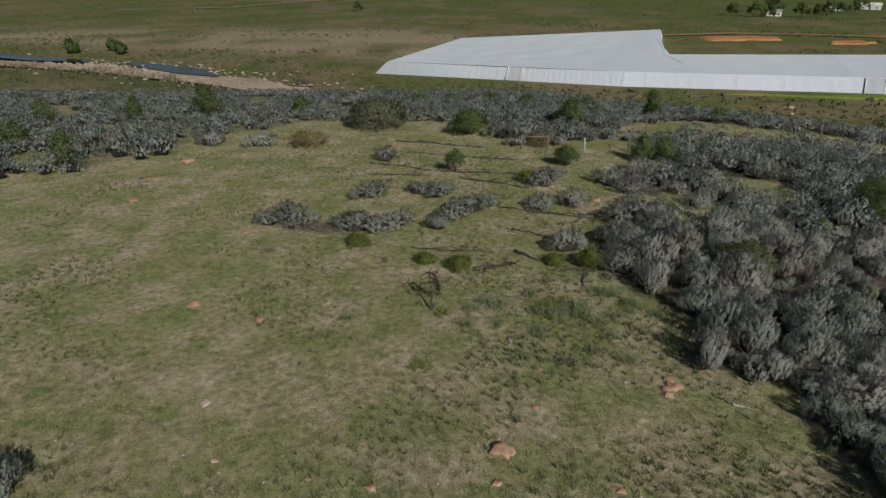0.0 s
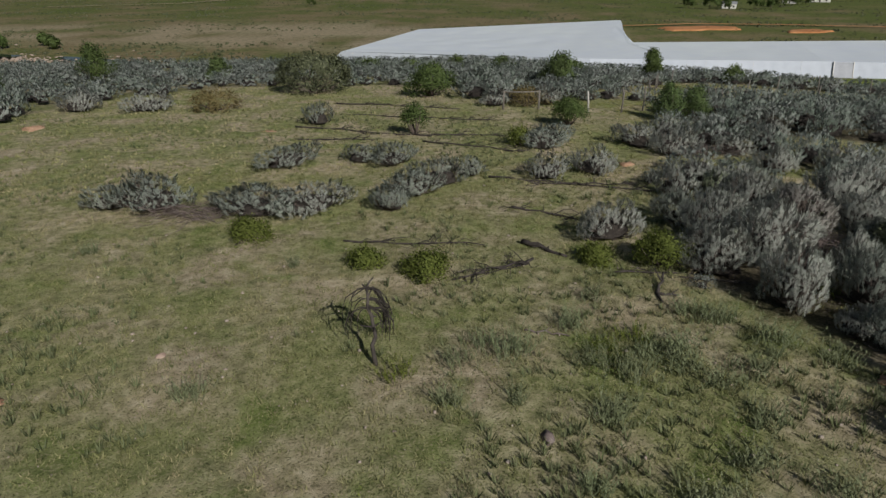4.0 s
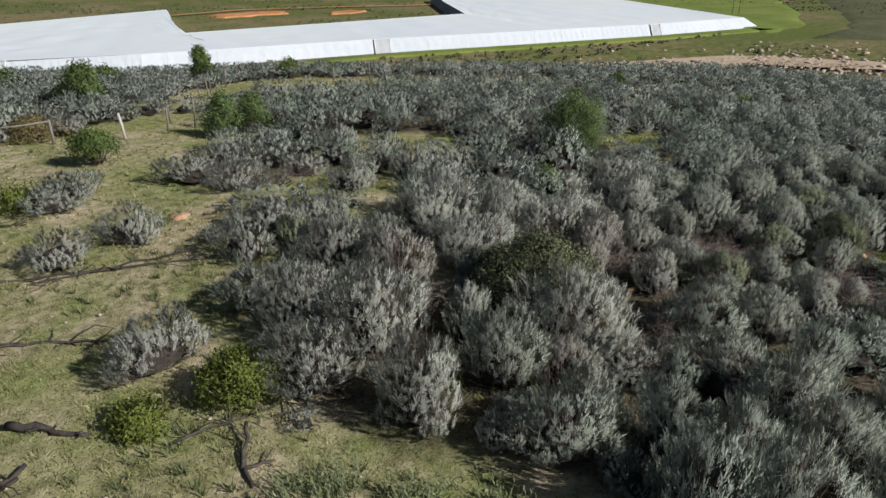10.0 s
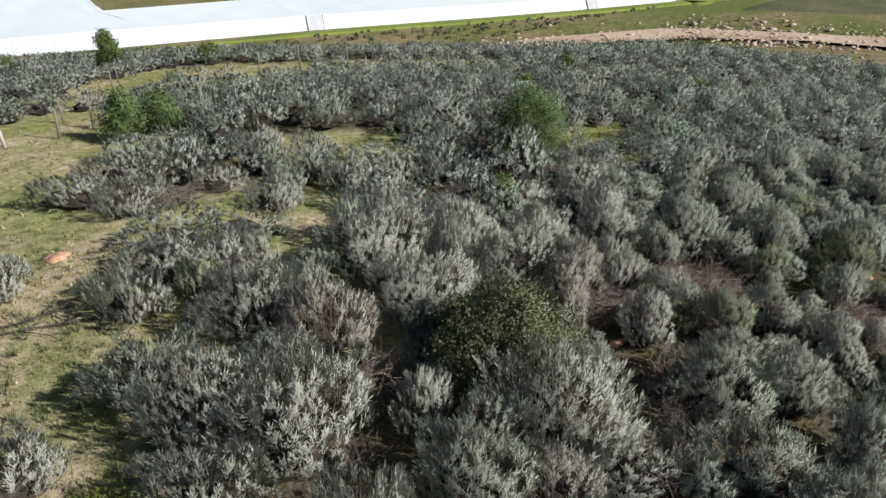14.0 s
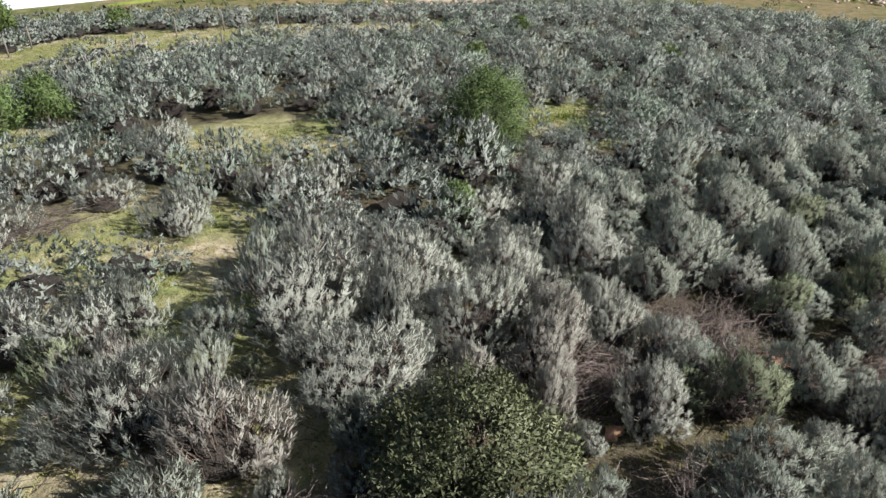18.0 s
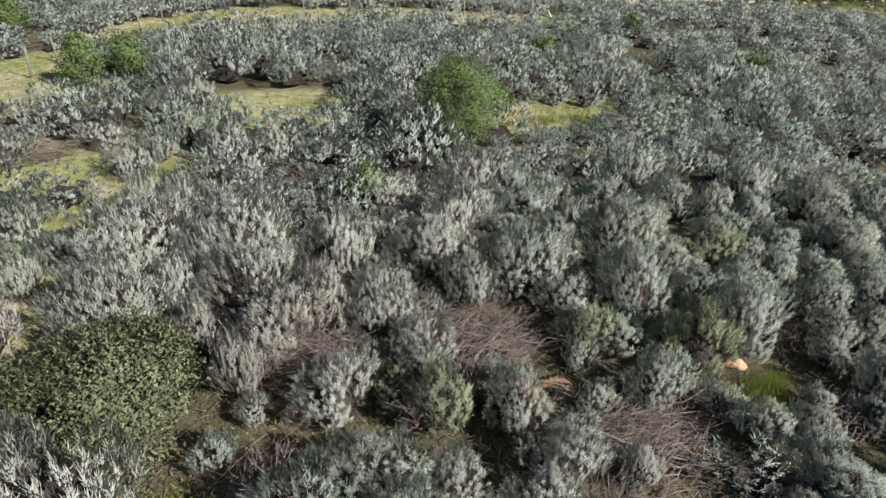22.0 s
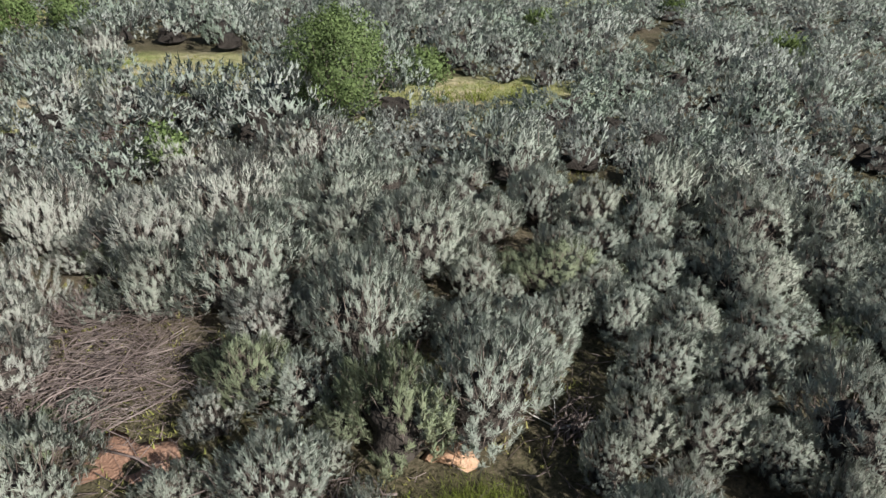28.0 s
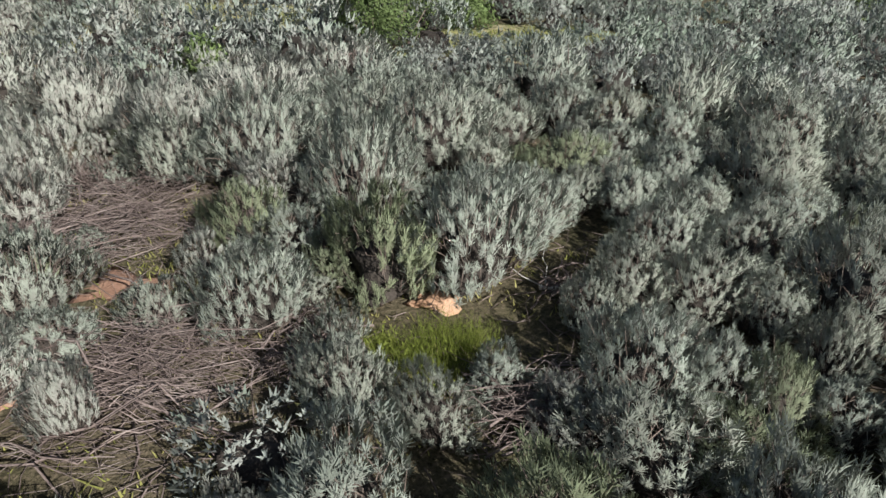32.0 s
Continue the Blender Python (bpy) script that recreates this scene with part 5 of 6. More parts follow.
def upright_crown(rng, width, height, lobes, count):
    """Leaf places of a loose upright crown: small lobes at all heights along leaning limbs."""
    C, Rr = [], []
    for k in range(lobes):
        s = 0.18 + 0.8 * (k + rng.random()) / lobes
        reach = width * 0.5 * math.sin(math.pi * min(1.0, 0.25 + 0.72 * s)) * rng.uniform(0.25, 0.85)
        a = k * 2.4 + rng.uniform(-0.6, 0.6)
        C.append((math.cos(a) * reach, math.sin(a) * reach, s * height))
        Rr.append(width * rng.uniform(0.13, 0.24) * (1.1 - 0.45 * s))
    C, Rr = np.array(C), np.array(Rr)
    C[:, 2] = np.minimum(C[:, 2], height - Rr)
    pick = rng.choice(lobes, count, p=Rr ** 2 / (Rr ** 2).sum())
    U = rng.normal(0, 1, (count, 3))
    U /= np.linalg.norm(U, axis=1)[:, None]
    P = C[pick] + U * (Rr[pick] * rng.uniform(0.3, 1.15, count))[:, None]
    keep = P[:, 2] > 0.1
    return P[keep], (U + [0, 0, 0.4])[keep], C, Rr


def leafy(name, x, y, width, height, leaf_mat, label, category, kinds, count, seed, lobes=7, low=-0.5, group="", trunk=0.0, flat=1.0):
    r = np.random.default_rng(seed)
    P, D, C, Rr = (upright_crown(r, width, height - trunk, lobes, count) if name == "tree" else crown(r, width, height - trunk, lobes, count, 0.3, low, flat, inner=0.2))
    P, C = P + [0, 0, trunk], C + [0, 0, trunk]
    fv, ff, fn, _ = scatter(r, kinds, P, D, r.uniform(0.7, 1.3, len(P)), (0, 0, height * 0.45), 1.0)
    t = thing(name, x, y, gz(x, y), label, category, group)
    part("crown" if name == "tree" else "foliage", leaf_mesh("foliage", fv, ff, fn, leaf_mat), None, t)
    sv, sf = stems_to(r, C, Rr, width * 0.6, 1 if name == "tree" else 2, 0.008 + 0.006 * height if name == "tree" else 0.018 + 0.012 * height, 5)
    part("trunk" if name == "tree" else "branchwork", mesh_of("branchwork", sv, sf, STEM), None, t)
    return t


leafy("bush", 9.45, 18.55, 1.95, 1.25, OLIVE_LEAF, "round olive-green leathery-leaved bush among grey shrubs", "bush", BROAD_FINE, 2300, 71, 11)
leafy("bush", 4.82, 19.25, 0.95, 0.64, GREEN_LEAF, "yellow-green leafy bush at the edge of the thicket", "bush", BROAD_FINE, 720, 72, 14)
leafy("bush", 3.65, 19.45, 0.62, 0.32, GREEN_LEAF, "low yellow-green leafy bush on the grass", "bush", BROAD_FINE, 340, 73, 8)
leafy("bush", 0.5, 19.05, 0.85, 0.42, GREEN_LEAF, "low bright green cushion bush on the grass", "bush", BROAD_FINE, 380, 74, 9)
leafy("bush", -0.6, 19.55, 0.6, 0.32, GREEN_LEAF, "small bright green cushion bush on the grass", "bush", BROAD_FINE, 240, 75, 8)
leafy("bush", -3.0, 21.1, 0.8, 0.42, GREEN_LEAF, "low yellow-green bush beside a grey shrub", "bush", BROAD_FINE, 320, 76, 8)
leafy("bush", 3.9, 29.1, 1.0, 0.6, GREEN_LEAF, "low yellow-green bush on the grass", "bush", BROAD_TREE, 140, 77, 5)
leafy("bush", -4.3, 42.6, 3.6, 2.2, OLIVE_LEAF, "large round dark green bush at the far side of the grass", "bush", BROAD_FAR, 1300, 78, 14)
leafy("bush", 1.6, 40.4, 2.3, 1.55, TREE_LEAF, "rounded dark green bush at the far side of the grass", "bush", BROAD_FAR, 500, 79, 9)
leafy("bush", -7.7, 37.0, 2.3, 1.0, RUSTY_LEAF, "low brownish bush on the grass", "bush", BROAD_TREE, 340, 80, 8)
leafy("bush", 0.6, 31.0, 0.95, 1.1, TREE_LEAF, "small upright dark green bush on the grass", "bush", BROAD_TREE, 200, 81, 5)
leafy("bush", 6.3, 32.3, 1.2, 1.15, TREE_LEAF, "dark green bush beside the white post", "bush", BROAD_TREE, 380, 82, 7)
leafy("bush", 14.05, 22.55, 0.7, 0.85, YOUNG_LEAF, "small bright green upright bush among grey shrubs", "bush", BROAD, 170, 83, 8)
leafy("bush", 5.6, 37.2, 1.7, 0.9, RUSTY_LEAF, "brown thorny bush inside the old gate frame", "bush", BROAD_TREE, 240, 84, 7)
leafy("tree", 16.95, 24.2, 2.0, 1.95, YOUNG_LEAF, "young upright green tree standing among grey shrubs", "tree", BROAD_FINE, 1500, 85, 44, -0.9, trunk=0.1, flat=1.25)
leafy("tree", 10.55, 33.6, 1.35, 1.45, YOUNG_LEAF, "leafy green small tree near the old fence", "tree", BROAD_TREE, 330, 86, 26, -0.9, trunk=0.1, flat=1.2)
leafy("tree", 11.75, 33.9, 1.3, 1.35, YOUNG_LEAF, "leafy green small tree near the old fence", "tree", BROAD_TREE, 300, 87, 22, -0.9, trunk=0.1, flat=1.2)
leafy("bush", 19.2, 26.1, 1.0, 0.7, YOUNG_LEAF, "low green bush in the grey thicket", "bush", BROAD_TREE, 420, 88, 8, -0.7)
leafy("tree", 8.7, 44.2, 1.8, 1.75, FRESH_LEAF, "dark green tree behind the old fence", "tree", BROAD_FAR, 420, 89, 16, -0.7, trunk=0.1)
leafy("tree", 16.1, 50.5, 1.5, 1.85, TREE_LEAF, "dark green tree at the brow of the terrace", "tree", BROAD_FAR, 400, 90, 16, -0.8, trunk=0.2)
FAR_TREES = [(-18.0, 49.2, 2.4, 2.6), (-19.0, 31.9, 1.9, 2.2), (-20.5, 43.4, 1.7, 2.4), (-17.2, 48.2, 2.6, 2.4), (-10.5, 48.5, 2.0, 1.6), (-2, 54.5, 2.4, 1.3), (4, 55, 2.6, 1.4), (7, 54, 2.2, 1.35), (0.8, 55, 2.2, 1.1), (11.5, 52, 2.2, 1.5), (20, 47.5, 1.4, 1.5), (24, 30, 1.3, 1.1), (28, 25, 1.8, 1.2), (-24, 36, 2.2, 1.9), (-27, 44, 2.4, 2.0), (31, 33, 1.6, 1.1)]
for k, (x, y, w, h) in enumerate(FAR_TREES):
    leafy("tree", x, y, w * 0.8, h * (0.62 if x > -5 else 0.85), FRESH_LEAF if k % 3 else TREE_LEAF, "small green tree rising from the grey thicket", "tree", BROAD_FAR, 220, 100 + k, 12, -0.9, "small trees of the thicket")
VALLEY_TREES = [(-64, 520, 6, 5), (205, 455, 9, 7), (214, 452, 7, 6), (232, 448, 8, 7), (246, 455, 7, 6), (262, 470, 9, 7), (280, 488, 8, 6), (225, 470, 10, 9), (300, 505, 7, 6), (345, 300, 5, 3.4), (420, 255, 6, 4.5), (-140, 256, 4, 4), (-120, 252, 3, 3), (-128, 262, 4, 3), (196, 470, 8, 6), (320, 530, 9, 8)]
BROAD_VALLEY = [leaf_clump(rng, 8, 0.9, 0.75, 0.5) for _ in range(3)]
for k, (x, y, w, h) in enumerate(VALLEY_TREES):
    leafy("tree", x, y, w * 1.35, h * 1.35, TREE_LEAF, "dark green spreading tree on the valley floor", "tree", BROAD_VALLEY, 190, 140 + k, 8, -0.4, "valley trees", trunk=h * 0.25)


# ---- dead wood ----
def on_ground(x, y, up=0.0):
    return np.array([x, y, gz(x, y) + up])


def brush_pile(x, y, length, width, height, turn, sticks, seed, label, mat=DEAD, big=0.0075):
    """A heap of dead branches: the thick ones are single parts, the fine twigs one part."""
    r = np.random.default_rng(seed)
    t = thing("brush_pile", x, y, gz(x, y), label, "brush pile", turn=turn)
    fine = []
    for k in range(sticks):
        a = r.normal(0, 0.5)
        L = length * r.uniform(0.3, 0.85)
        cx, cy = r.normal(0, length * 0.2), r.normal(0, width * 0.28)
        z = height * r.random() * math.exp(-((cx / length * 2) ** 2 + (cy / width * 2) ** 2) * 0.5) + 0.015
        d = np.array([math.cos(a), math.sin(a), r.normal(0, 0.14)]) * L / 2
        c = np.array([cx, cy, z])
        s, e = c - d, c + d
        s[2], e[2] = max(s[2], 0.01), max(e[2], 0.01)
        line = crooked(r, s, e, 6, 0.06)
        line[:, 2] = np.maximum(line[:, 2], 0.008)
        if k < 30:
            v, f = tube(line, np.linspace(big * r.uniform(0.8, 1.5), big * 0.35, 6), 5)
            part("branch", smooth_faces(mesh_of("branch", v, f, mat)), None, t)
        else:
            fine.append(tube(line, np.linspace(big * 0.55, big * 0.15, 6) * r.uniform(0.6, 1.2), 3))
            if r.random() < 0.6:
                m = line[3]
                fine.append(tube(crooked(r, m, m + r.normal(0, 0.14, 3) + [0, 0, 0.06], 4, 0.08), np.linspace(big * 0.35, big * 0.1, 4), 3))
    if fine:
        tagged(part("brushwood", mesh_of("brushwood", *joined(fine), mat), None, t), kind="stuff")
    return t


brush_pile(13.52, 17.98, 1.7, 1.5, 0.34, 10, 320, 1, "large heap of grey-brown dead branches in the thicket")
brush_pile(11.75, 18.5, 1.3, 1.0, 0.34, -30, 170, 2, "heap of thin reddish-brown dead twigs")
brush_pile(16.25, 14.9, 1.0, 0.6, 0.24, -10, 150, 3, "dark heap of purple-brown dead branches")
brush_pile(14.0, 15.82, 1.7, 1.2, 0.26, -12, 280, 4, "flattened heap of pale dead twigs")
brush_pile(12.9, 24.6, 1.2, 0.7, 0.2, 0, 84, 5, "heap of dead branches between grey shrubs")
brush_pile(9.0, 27.6, 2.2, 0.9, 0.3, -25, 125, 6, "heap of dark dead branches on grass")
brush_pile(10.8, 16.5, 0.8, 0.6, 0.45, 40, 70, 7, "tangle of bare grey branches")
brush_pile(8.15, 19.45, 1.0, 0.6, 0.4, 10, 77, 8, "bare pale branches sticking out of a shrub")
brush_pile(-4.4, 22.5, 2.3, 0.8, 0.22, -5, 110, 9, "flattened heap of dark dead branches between shrubs")
brush_pile(15.0, 16.05, 0.7, 0.5, 0.12, 70, 84, 10, "thin layer of pale dead twigs on the ground")
brush_pile(16.95, 16.2, 0.5, 0.35, 0.12, 30, 36, 11, "few bleached dead branches on the ground")
brush_pile(16.6, 23.1, 1.0, 0.6, 0.25, 60, 62, 12, "pale dead branches beside a young tree")
brush_pile(18.6, 23.6, 1.0, 0.6, 0.22, 20, 56, 13, "pale dead branches beside a grassy gap")
brush_pile(13.0, 16.3, 0.9, 0.6, 0.2, 100, 84, 14, "heap of brown dead twigs among shrubs")


def litter(count, seed):
    """Thin fallen twigs lying under the shrubs and in their gaps, too many to count."""
    r = np.random.default_rng(seed)
    out = []
    while len(out) < count:
        x, y = r.uniform(6.6, 19.5), r.uniform(13.2, 23.5)
        if inside(np.array(x), np.array(y), LAWN) and r.random() < 0.8:
            continue
        a, L = r.uniform(0, 6.28), r.uniform(0.08, 0.4)
        d = np.array([math.cos(a), math.sin(a), r.normal(0, 0.12)]) * L / 2
        c = np.array([x, y, gz(x, y) + 0.02 + 0.03 * r.random()])
        out.append(tube([c - d, c + r.normal(0, 0.1, 3) * [1, 1, 0.2] * L, c + d], np.array([0.0045, 0.0035, 0.002]) * r.uniform(0.7, 1.6), 3))
    tagged(new("twig_litter", mesh_of("twig_litter", *joined(out), DEAD)), "thin grey fallen twigs strewn on the ground", "twigs", kind="stuff")


litter(3600, 17)


def fallen_branch(ax, ay, bx, by, radius, seed, label, twigs=14, mat=CHAR, spread=0.35):
    """A long dead limb lying on the grass with side twigs."""
    r = np.random.default_rng(seed)
    t = thing("fallen_branch", ax, ay, gz(ax, ay), label, "branch", "fallen branches on the grass")
    o = on_ground(ax, ay)
    n = 9
    line = crooked(r, (0, 0, 0), (bx - ax, by - ay, 0), n, 0.018)
    for q in line:
        q[2] = gz(ax + q[0], ay + q[1]) - o[2] + radius * 0.7 + abs(r.normal(0, 0.02))
    v, f = tube(line, np.linspace(radius, radius * 0.45, n) * r.uniform(0.9, 1.1, n), 6)
    part("limb", smooth_faces(mesh_of("limb", v, f, mat)), None, t)
    L = math.hypot(bx - ax, by - ay)
    for _ in range(twigs):
        k = r.integers(1, n - 1)
        e = line[k] + np.array([(bx - ax) / L, (by - ay) / L, 0]) * r.uniform(0.1, spread) * L * 0.5 + np.array([r.normal(0, spread), r.normal(0, spread), abs(r.normal(0.03, 0.08))])
        v, f = tube(crooked(r, line[k], e, 5, 0.07), np.linspace(radius * 0.5, radius * 0.12, 5), 3)
        part("twig", mesh_of("twig", v, f, mat), None, t)
    return t


BRANCHES = [(2.4, 25.3, 6.3, 23.6, .03), (3.4, 24.6, 6.0, 24.2, .025), (-1.1, 20.8, 1.7, 20.35, .022), (2.5, 19.55, 0.95, 18.8, .028), (2.4, 19.4, 1.3, 18.9, .02), (-3.8, 32.8, -0.1, 31.1, .03), (-0.1, 31.0, 4.2, 30.5, .03), (-2.8, 38.4, 2.6, 36.3, .035), (2.6, 22.7, 3.9, 21.7, .028), (4.9, 18.6, 6.0, 18.3, .022), (1.6, 34.0, 4.0, 33.4, .03), (-2, 35.2, 1.5, 34.2, .03), (9.7, 27.5, 8.2, 26.9, .02), (3.8, 18.9, 5.6, 18.75, .018), (0.8, 29.8, 4.0, 28.0, .03), (-3.5, 30.5, -0.8, 30.2, .025)]
for k, (a, b, c, d, r) in enumerate(BRANCHES):
    fallen_branch(a, b, c, d, r, 200 + k, "dark dry branch with side twigs lying on grass", 16)
fallen_branch(2.45, 20.45, 3.15, 19.65, 0.055, 230, "short thick dark log lying on grass", 3, CHAR, 0.15)


fallen_branch(6.3, 11.7, 6.6, 11.55, 0.022, 240, "short bleached stick lying in grass", 1, POST_WHITE, 0.1)
fallen_branch(1.85, 16.95, 2.5, 16.75, 0.016, 241, "thin pale grey stick lying in grass", 2, DEAD, 0.1)
fallen_branch(4.15, 12.5, 4.35, 12.58, 0.018, 242, "short bleached stick lying in grass", 1, POST_WHITE, 0.1)
fallen_branch(16.75, 16.2, 17.2, 16.12, 0.016, 243, "bleached dead branch between shrubs", 6, POST_WHITE, 0.25)
fallen_branch(17.2, 15.65, 17.35, 15.42, 0.012, 244, "bleached forked dead branch between shrubs", 5, POST_WHITE, 0.25)
fallen_branch(17.9, 15.0, 18.2, 14.85, 0.012, 245, "bleached dead branch between shrubs", 5, POST_WHITE, 0.25)


def fork_stump(x, y, seed):
    t = thing("forked_stump", x, y, gz(x, y), "black forked dead limb lying half upright in the grass", "stump")
    r = np.random.default_rng(seed)
    for st, e, w in (((0, 0, 0.03), (0.3, 0.56, 0.16), 0.045), ((0, 0, 0.03), (-0.02, -0.3, 0.03), 0.042), ((0, 0, 0.04), (0.32, -0.1, 0.05), 0.032), ((0.2, 0.36, 0.1), (0.12, 0.56, 0.24), 0.022), ((0.2, -0.06, 0.05), (0.36, 0.03, 0.1), 0.016)):
        v, f = tube(crooked(r, st, e, 6, 0.018), np.linspace(w * 0.75, w * 0.4, 6), 6)
        part("limb", smooth_faces(mesh_of("limb", v, f, CHAR)), None, t)


fork_stump(4.27, 17.98, 3)


def burnt_bush(x, y):
    """A burnt bush: one leaning stem, short stubs and a round tangle of thin bent twigs."""
    r = np.random.default_rng(8)
    t = thing("burnt_bush", x, y, gz(x, y), "charred dead bush with a bent leaning stem and wiry twigs", "dead bush")
    top = np.array([-0.1, 0.35, 0.98])
    line = crooked(r, (0, 0, -0.05), top, 9, 0.028)
    v, f = tube(line, np.linspace(0.034, 0.018, 9), 7)
    part("stem", smooth_faces(mesh_of("stem", v, f, CHAR)), None, t)
    for k in range(11):
        s = line[4 + k % 5]
        e = s + np.array([r.normal(0, 0.1), r.normal(0, 0.08), r.uniform(-0.05, 0.12)])
        v, f = tube(crooked(r, s, e, 5, 0.06), np.linspace(0.018, 0.007, 5), 5)
        part("stub", smooth_faces(mesh_of("stub", v, f, CHAR)), None, t)
    fine = []
    for k in range(40):
        s = line[6 + k % 3]
        side = -1 if k % 5 == 0 else 1
        reach, drop, swing = r.uniform(0.16, 0.36), r.uniform(0.45, 0.8) * s[2], r.uniform(-0.25, 0.35)
        arc = [s + np.array([side * reach * math.sin(math.pi * min(u * 0.62 + 0.02, 1)), swing * u * reach * 2, 0.06 * math.sin(math.pi * u) - drop * u ** 1.4]) for u in np.linspace(0, 1, 8)]
        fine.append(tube(np.array(arc) + r.normal(0, 0.012, (8, 3)), np.linspace(0.01, 0.0035, 8), 3))
    tagged(part("brushwood", mesh_of("brushwood", *joined(fine), CHAR), None, t), kind="stuff")


burnt_bush(-0.3, 16.2)


# ---- old fence ----
def post(x, y, h, r, lean, turn, mat, label, group="old fence posts"):
    t = thing("fence_post", x, y, gz(x, y), label, "post", group)
    e = np.array([math.sin(radians(lean)) * math.cos(radians(turn)), math.sin(radians(lean)) * math.sin(radians(turn)), math.cos(radians(lean))]) * h
    v, f = tube([(0, 0, -0.1), e * 0.5 + [0.01, 0, 0], e], [r, r * 0.95, r * 0.85], 7)
    part("shaft", smooth_faces(mesh_of("shaft", v, f, mat)), None, t)


post(7.85, 35.3, 0.84, 0.045, 5, 150, POST_WHITE, "bleached white leaning wooden post", "")
FENCE = [(9.2, 35.2), (10.4, 36.0), (10.0, 37.4), (12.1, 39.8), (13.2, 42), (14.6, 45.4), (15.8, 46.4), (16.9, 39.9), (20.5, 43.4), (22.9, 43.5), (24.2, 41.2), (27.2, 40.0), (29.5, 37.8), (19.0, 37.5), (31.5, 36.0), (26, 36)]
for k, (x, y) in enumerate(FENCE):
    post(x, y, 0.9 + 0.12 * math.sin(k * 2.1), 0.034, 4 + 4 * math.sin(k), k * 50, POST, "weathered grey wooden fence post")
for k in range(7):
    post(14.2 + 0.4 * k, 38.3 + 0.2 * k, 0.8, 0.03, 16, 150, POST, "thin leaning fence picket", "leaning pickets")
gate = thing("gate_frame", 4.4, 36.0, gz(4.4, 36), "old weathered wooden gate frame with a top rail", "gate")
for dx in (0.0, 1.5):
    v, f = tube([(dx, 0, -0.1), (dx + 0.01, 0, 0.8)], [0.045, 0.04], 7)
    part("gate_post", smooth_faces(mesh_of("gate_post", v, f, POST)), None, gate)
v, f = tube([(-0.05, 0, 0.75), (0.7, 0.01, 0.73), (1.55, 0, 0.75)], [0.03, 0.028, 0.03], 6)
part("top_rail", smooth_faces(mesh_of("top_rail", v, f, POST)), None, gate)
for a, b, c, d, lab in ((17.95, 40.5, 18.9, 40.05, "bleached log lying beside a fence post"), (30.6, 37.7, 31.6, 39.3, "bleached pole lying across shrubs"), (14.2, 42.8, 16.6, 42.2, "fallen fence rail in the grass")):
    t = thing("fallen_pole", a, b, gz(a, b) + 0.08, lab, "pole")
    v, f = tube([(0, 0, 0), ((c - a) / 2, (d - b) / 2, 0.03), (c - a, d - b, gz(c, d) - gz(a, b))], [0.055, 0.05, 0.04], 7)
    part("shaft", smooth_faces(mesh_of("shaft", v, f, POST_WHITE if "bleached" in lab else POST)), None, t)


# ---- soil, stones ----
def lump(name, x, y, size, height, mat, label, category, seed, rough=0.35):
    r = np.random.default_rng(seed)
    bm = bmesh.new()
    bmesh.ops.create_icosphere(bm, subdivisions=3, radius=1)
    off = Vector((seed * 3.1, 0, 0))
    sx, sy = size * r.uniform(0.8, 1.1), size * r.uniform(0.6, 1.0)
    a = r.uniform(0, 6.28)
    for v in bm.verts:
        k = 1 + rough * noise.noise(v.co * 1.6 + off) + rough * 0.6 * noise.noise(v.co * 4 + off)
        q = Vector((v.co.x * sx * k, v.co.y * sy * k, v.co.z * height * k))
        v.co = Vector((q.x * math.cos(a) - q.y * math.sin(a), q.x * math.sin(a) + q.y * math.cos(a), q.z))
    for fc in bm.faces:
        fc.smooth = True
    ob = part(name, bm, mat)
    ob.location = (x, y, gz(x, y) - height * 0.25)
    return tagged(ob, label, category)


MOUNDS = [(1.15, 10.2, .28, .12), (5.22, 12.62, .15, .09), (5.18, 12.32, .2, .12), (5.02, 12.08, .15, .07), (-7.1, 16.5, .2, .08), (-5.0, 15.6, .15, .07), (6.3, 15.3, .16, .1), (6.5, 26.3, .22, .1), (-4.6, 32, .3, .06), (-13.7, 29.6, .7, .05), (-13.4, 33.3, .4, .1), (4.2, 30.0, .3, .08), (1.0, 9.3, .1, .05), (-1.3, 9.2, .13, .05), (2.0, 11.6, .09, .05), (-13.2, 26.3, .25, .04), (3.2, 9.1, .14, .06), (11.1, 18.0, .14, .1), (15.95, 16.25, .17, .08)]
for k, (x, y, s, h) in enumerate(MOUNDS):
    lump("soil_mound", x, y, s, h, EARTH, "small crumbly mound of pinkish-orange soil in the grass", "soil mound", 300 + k, 0.6)
for k, (x, y, s, h) in enumerate([(13.65, 16.95, .36, .04), (16.02, 17.2, .12, .05), (19.05, 20.0, .25, .04), (13.2, 15.9, .15, .04)]):
    lump("bare_soil", x, y, s, h, RED_EARTH, "bare reddish soil between the shrubs", "soil", 330 + k, 0.6)
STONES = [(-5.2, 11.8, .14, .07), (-4.4, 9.9, .09, .05), (-3.3, 16.6, .08, .05), (1.7, 14.5, .12, .09), (-2.5, 9.4, .07, .04), (2.3, 13.1, .07, .04), (-4.2, 9.2, .08, .04), (0.5, 9.6, .06, .04)]
for k, (x, y, s, h) in enumerate(STONES):
    lump("stone", x, y, s, h, STONE if k != 3 else DEAD, "small pale stone lying in short grass" if k != 3 else "small dark stone lying in short grass", "stone", 340 + k, 0.25)
rng = np.random.default_rng(61)
pieces = []
